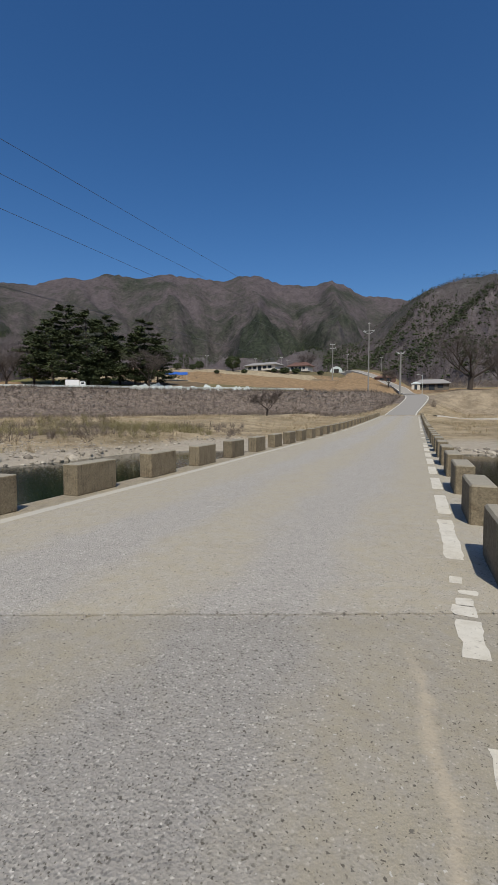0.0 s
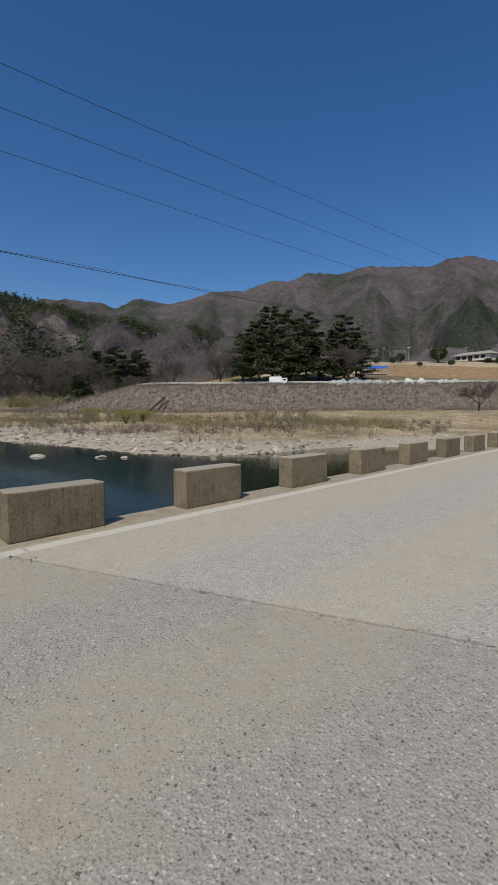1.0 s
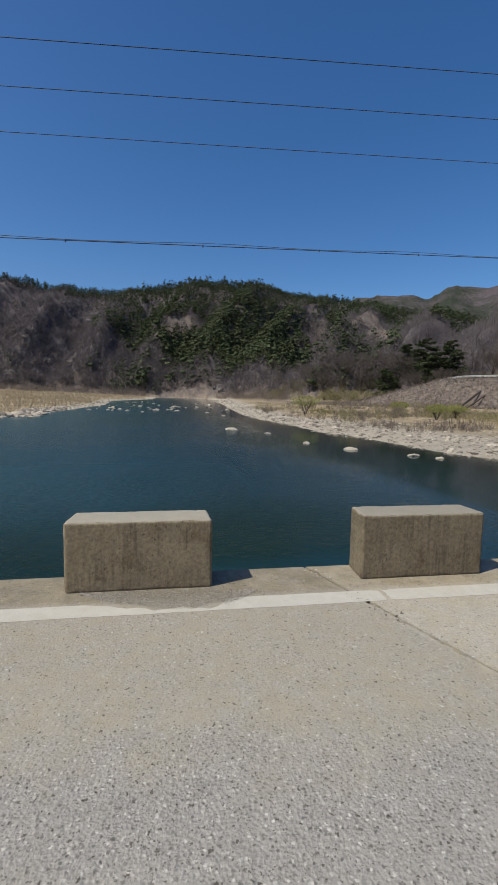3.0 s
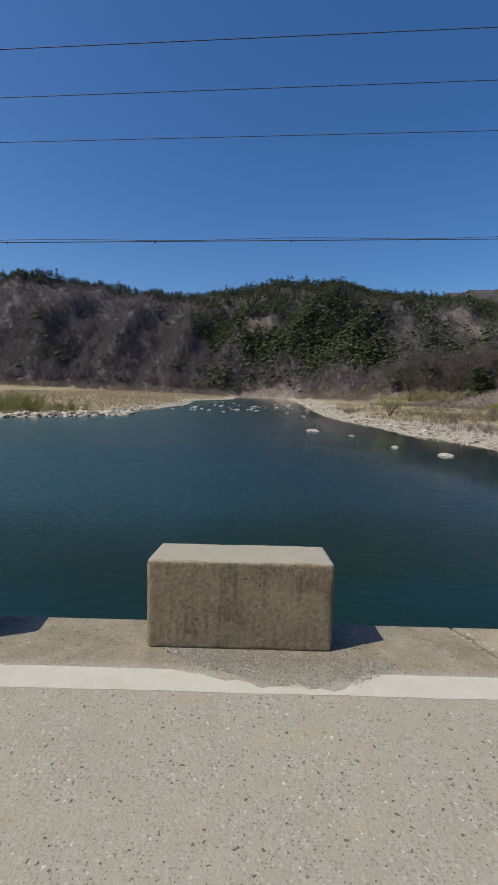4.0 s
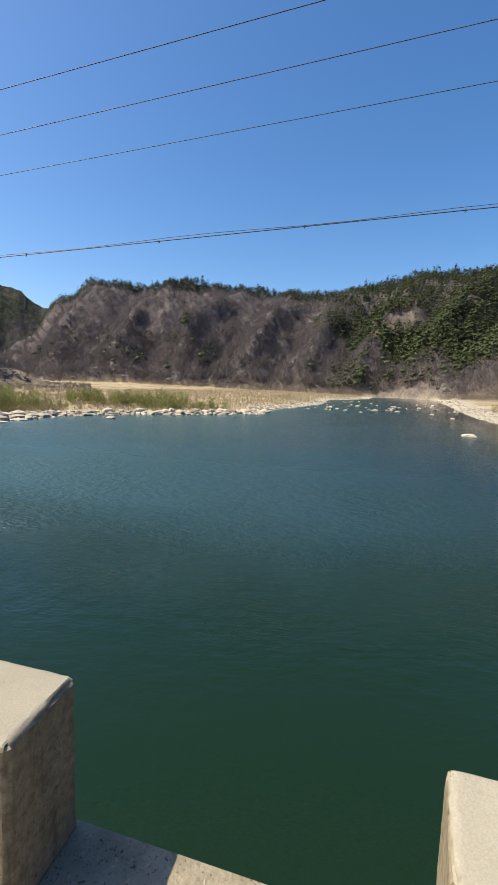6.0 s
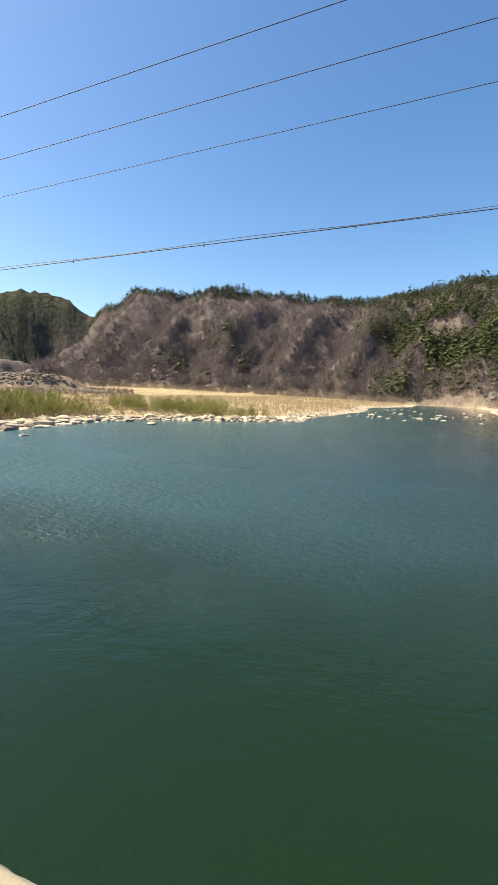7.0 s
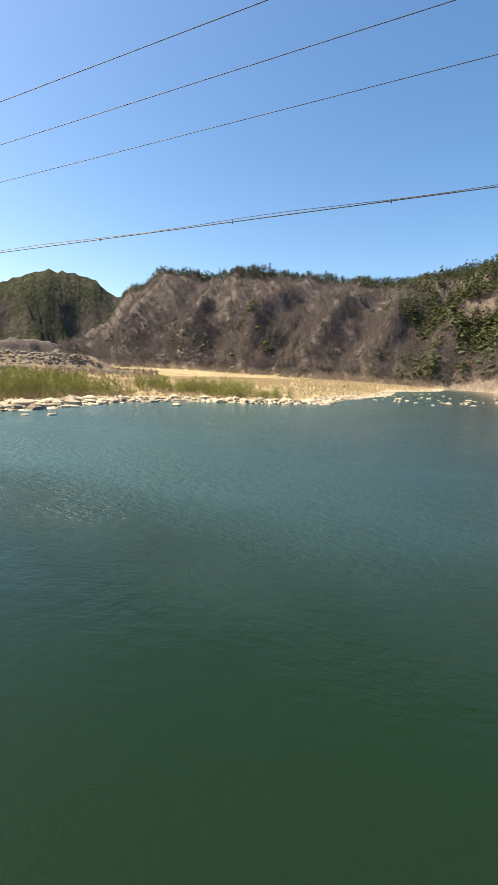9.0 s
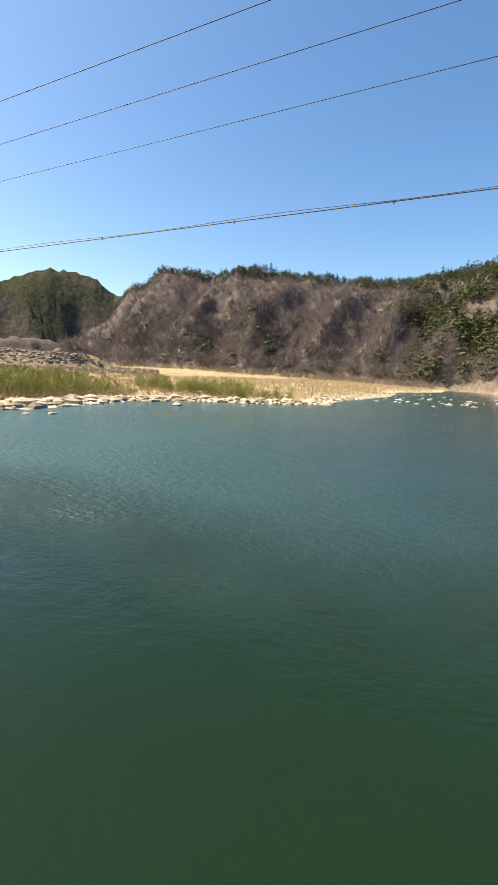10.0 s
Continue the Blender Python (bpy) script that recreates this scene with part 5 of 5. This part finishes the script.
def street_lamp(x, y, h):
    ob = tagged(new("street_lamp"), "thin grey street lamp beside the house", "street lamp")
    ob.location = (x, y, z_at(x, y) - 0.1)
    bm = bmesh.new()
    rod(bm, (0, 0, 0), (0, 0, h), 0.08, 0.05, 8)
    rod(bm, (0, 0, h), (-1.2, 0, h + 0.4), 0.04, 0.04, 6)
    part("pole", bm, GALV, ob)
    bm = bmesh.new()
    box(bm, -1.7, -1.0, -0.15, 0.15, h + 0.32, h + 0.48, 0.04)
    part("lamp_head", bm, GALV, ob)


street_lamp(*at0(-0.6, 150), 6.0)

# ---- buildings ----
WALLS = plain("lime_wall", (0.62, 0.59, 0.52), 0.9, grain=2, amount=0.15)
ROOF_GREY = plain("roof_grey", (0.30, 0.29, 0.275), 0.7, grain=5)
TIMBER = plain("weathered_timber", (0.17, 0.15, 0.125), 0.9, grain=3, amount=0.4)
ROOF_RED = plain("roof_rust", (0.15, 0.085, 0.068), 0.8, grain=5)
DARK = plain("dark_wood", (0.035, 0.03, 0.026), 0.8)
GLASS = plain("window_glass", (0.04, 0.05, 0.06), 0.1)
BLUE = plain("blue_tarpaulin", (0.03, 0.12, 0.46), 0.5, grain=2)
VINYL = plain("white_sheet", (0.55, 0.61, 0.59), 0.5, grain=1.5, amount=0.2)
WHITE = plain("white_paint", (0.78, 0.78, 0.77), 0.4, grain=3, amount=0.06)
RUBBER = plain("rubber", (0.025, 0.025, 0.025), 0.8)


def house(x, y, w, depth, wall_h, roof_h, turn, wall_mat, roof_mat, label, windows=3, eave=0.7):
    ob = tagged(new("house"), label, "house")
    ob.matrix_basis = pose(x, y, z_at(x, y) - 0.25, 0, 0, turn)
    bm = bmesh.new()
    box(bm, -w / 2, w / 2, -depth / 2, depth / 2, 0, wall_h)
    part("wall", bm, wall_mat, ob)
    bm = bmesh.new()
    a, b = w / 2 + eave, depth / 2 + eave
    ridge = w / 2 - depth * 0.3
    v = [bm.verts.new(p) for p in ((-a, -b, wall_h), (a, -b, wall_h), (a, b, wall_h), (-a, b, wall_h), (-ridge, 0, wall_h + roof_h), (ridge, 0, wall_h + roof_h),
                                   (-a, -b, wall_h - 0.18), (a, -b, wall_h - 0.18), (a, b, wall_h - 0.18), (-a, b, wall_h - 0.18))]
    for f in ((0, 1, 5, 4), (1, 2, 5), (2, 3, 4, 5), (3, 0, 4), (0, 6, 7, 1), (1, 7, 8, 2), (2, 8, 9, 3), (3, 9, 6, 0), (6, 9, 8, 7)):
        bm.faces.new([v[i] for i in f])
    part("roof", bm, roof_mat, ob)
    step = w / (windows + 1)
    for k in range(windows):
        u = -w / 2 + step * (k + 1)
        bm = bmesh.new()
        hw, z0, z1 = step * 0.34, wall_h * 0.32, wall_h * 0.82
        if k == windows // 2:
            z0 = 0.1
        box(bm, u - hw, u + hw, -depth / 2 - 0.06, -depth / 2 + 0.05, z0, z1)
        win = part("door" if k == windows // 2 else "window", bm, DARK, ob)
        bm = bmesh.new()
        box(bm, u - hw * 0.85, u + hw * 0.85, -depth / 2 - 0.08, -depth / 2 - 0.05, z0 + 0.12, z1 - 0.12)
        part("pane", bm, GLASS, win)
    return ob


hx, hy = at0(-1.6, 166)
house(hx, hy, 10.5, 6, 2.3, 1.5, 0, TIMBER, ROOF_GREY, "low farmhouse with a grey tin roof and dark openings", 3)
bx, by = at0(0.1, 162)
house(bx, by, 2.6, 3.5, 2.3, 0.7, 0, WALLS, VINYL, "small whitewashed shed beside the farmhouse", 1, 0.25)
house(*at0(3.6, 172), 7, 4, 1.6, 0.6, 10, ROOF_RED, ROOF_RED, "low rust-brown shed beside the lane", 2, 0.3)
house(*at0(18.2, 196), 15, 6, 2.3, 1.3, -15, WALLS, ROOF_GREY, "long low house with a pale grey roof", 5)
house(*at0(13.6, 203), 9, 6, 2.4, 1.8, -10, WALLS, ROOF_RED, "country house with a rust-red hipped roof", 4)


def arch_house(x, y, w, h, ln, turn):
    ob = tagged(new("greenhouse"), "white vinyl arched greenhouse with a dark doorway", "greenhouse")
    ob.matrix_basis = pose(x, y, z_at(x, y) - 0.3, 0, 0, turn)
    n = 14
    bm = bmesh.new()
    ring = [[bm.verts.new((math.cos(math.pi * i / n) * w / 2, k * ln, math.sin(math.pi * i / n) ** 0.8 * h)) for i in range(n + 1)] for k in range(2)]
    for i in range(n):
        bm.faces.new((ring[0][i], ring[0][i + 1], ring[1][i + 1], ring[1][i]))
    for k in range(2):
        bm.faces.new(ring[k])
    part("cover", bm, VINYL, ob)
    bm = bmesh.new()
    box(bm, -w * 0.2, w * 0.2, -0.08, 0.05, 0, h * 0.62)
    part("doorway", bm, DARK, ob)


arch_house(*at0(9.3, 206), 5.4, 3.0, 14, 9)


def canopy():
    x, y = at0(29.0, 150)
    ob = tagged(new("canopy"), "blue tarpaulin canopy on thin posts in a field", "canopy")
    ob.matrix_basis = pose(x, y, z_at(x, y) - 0.1, 0, 0, 28)
    bm = bmesh.new()
    n = 10
    g = [[bm.verts.new((-3.7 + 7.4 * i / n, -1.6 + 3.2 * j / 4, 2.2 + 0.27 * j - 0.2 * math.sin(math.pi * (i % 5) / 5))) for j in range(5)] for i in range(n + 1)]
    low = [[bm.verts.new(v.co - Vector((0, 0, 0.06))) for v in r] for r in g]
    for i in range(n):
        for j in range(4):
            bm.faces.new((g[i][j], g[i + 1][j], g[i + 1][j + 1], g[i][j + 1]))
            bm.faces.new((low[i][j], low[i][j + 1], low[i + 1][j + 1], low[i + 1][j]))
    for i in range(n):
        for j in (0, 4):
            bm.faces.new((g[i][j], g[i + 1][j], low[i + 1][j], low[i][j]))
    part("sheet", bm, BLUE, ob)
    for u in (-3.5, 0, 3.5):
        for w in (-1.5, 1.5):
            bm = bmesh.new()
            rod(bm, (u, w, -0.3), (u, w, 2.7 + 0.31 * w), 0.04, n=6)
            part("post", bm, GALV, ob)


canopy()


def heap(x, y, w, h, seed):
    bm = bmesh.new()
    n, m = 14, 7
    rngh = random.Random(seed)
    g = []
    for i in range(n + 1):
        row = []
        for j in range(m + 1):
            u, v = i / n * 2 - 1, j / m * 2 - 1
            k = max(0.0, 1 - u * u) * max(0.0, 1 - v * v)
            zz = 0.85 * h * k ** 0.35 * (1 + 0.5 * noise.noise(Vector((u * 3, v * 3, seed)))) - 0.1
            row.append(bm.verts.new((u * w / 2, v * w * 0.25, zz)))
        g.append(row)
    for i in range(n):
        for j in range(m):
            bm.faces.new((g[i][j], g[i + 1][j], g[i + 1][j + 1], g[i][j + 1]))
    ob = part("covered_heap", bm, VINYL, smooth=True)
    ob.matrix_basis = pose(x, y, z_at(x, y), 0, 0, 32)
    tagged(ob, "heap under white plastic sheeting beside the road", "heap", "sheeted heaps")


for i, (az, d, w, h) in enumerate(((33.6, 127, 4.5, 1.6), (32.6, 128, 5.0, 1.9), (31.3, 128, 4.5, 2.2), (30.0, 129, 4, 1.8), (28.6, 129, 3.5, 1.6), (27.0, 130, 3.6, 1.5), (25.2, 131, 2.5, 2.0), (23.8, 131, 2.4, 2.1), (21.5, 133, 3.2, 1.6), (20.2, 134, 2.6, 1.5))):
    heap(*at0(az, d), w, h, i + 1)


def truck(x, y, turn):
    ob = tagged(new("truck"), "small white box truck parked behind the guardrail", "truck")
    ob.matrix_basis = pose(x, y, z_at(x, y) + 0.02, 0, 0, turn)
    bm = bmesh.new()
    box(bm, -2.4, 0.9, -0.85, 0.85, 0.75, 2.35, 0.05)
    part("cargo_box", bm, WHITE, ob)
    bm = bmesh.new()
    box(bm, 0.98, 2.4, -0.82, 0.82, 0.5, 1.95, 0.12)
    cab = part("cab", bm, WHITE, ob)
    bm = bmesh.new()
    box(bm, 1.3, 2.1, -0.85, 0.85, 1.25, 1.75, 0.03)
    part("side_window", bm, GLASS, cab)
    bm = bmesh.new()
    box(bm, -2.3, 2.2, -0.5, 0.5, 0.45, 0.72)
    part("chassis", bm, DARK, ob)
    for u in (-1.5, 1.7):
        for w in (-0.72, 0.72):
            bm = bmesh.new()
            rod(bm, (u, w - 0.11, 0.34), (u, w + 0.11, 0.34), 0.34, n=14)
            wheel = part("wheel", bm, RUBBER, ob)
            bm = bmesh.new()
            rod(bm, (u, w - 0.13, 0.34), (u, w + 0.13, 0.34), 0.17, n=10)
            part("rim", bm, GALV, wheel)


truck(*at0(40.6, 126), 34)


def log(a, b, r, seed):
    bm = bmesh.new()
    za, zb = z_at(*a), z_at(*b)
    pa, pb = Vector((*a, za + r * 0.8)), Vector((*b, zb + r * 0.8))
    for i in range(6):
        rod(bm, pa.lerp(pb, i / 6), pa.lerp(pb, (i + 1) / 6 + 0.01), r * (1 - i * 0.06), r * (1 - (i + 1) * 0.06), 8)
    tagged(part("fallen_log", bm, BARK), "bleached fallen log lying on the embankment", "log")


log(at0(56.7, 108), at0(54.6, 119), 0.28, 1)
log(at0(55.9, 108), at0(54.2, 117), 0.22, 2)
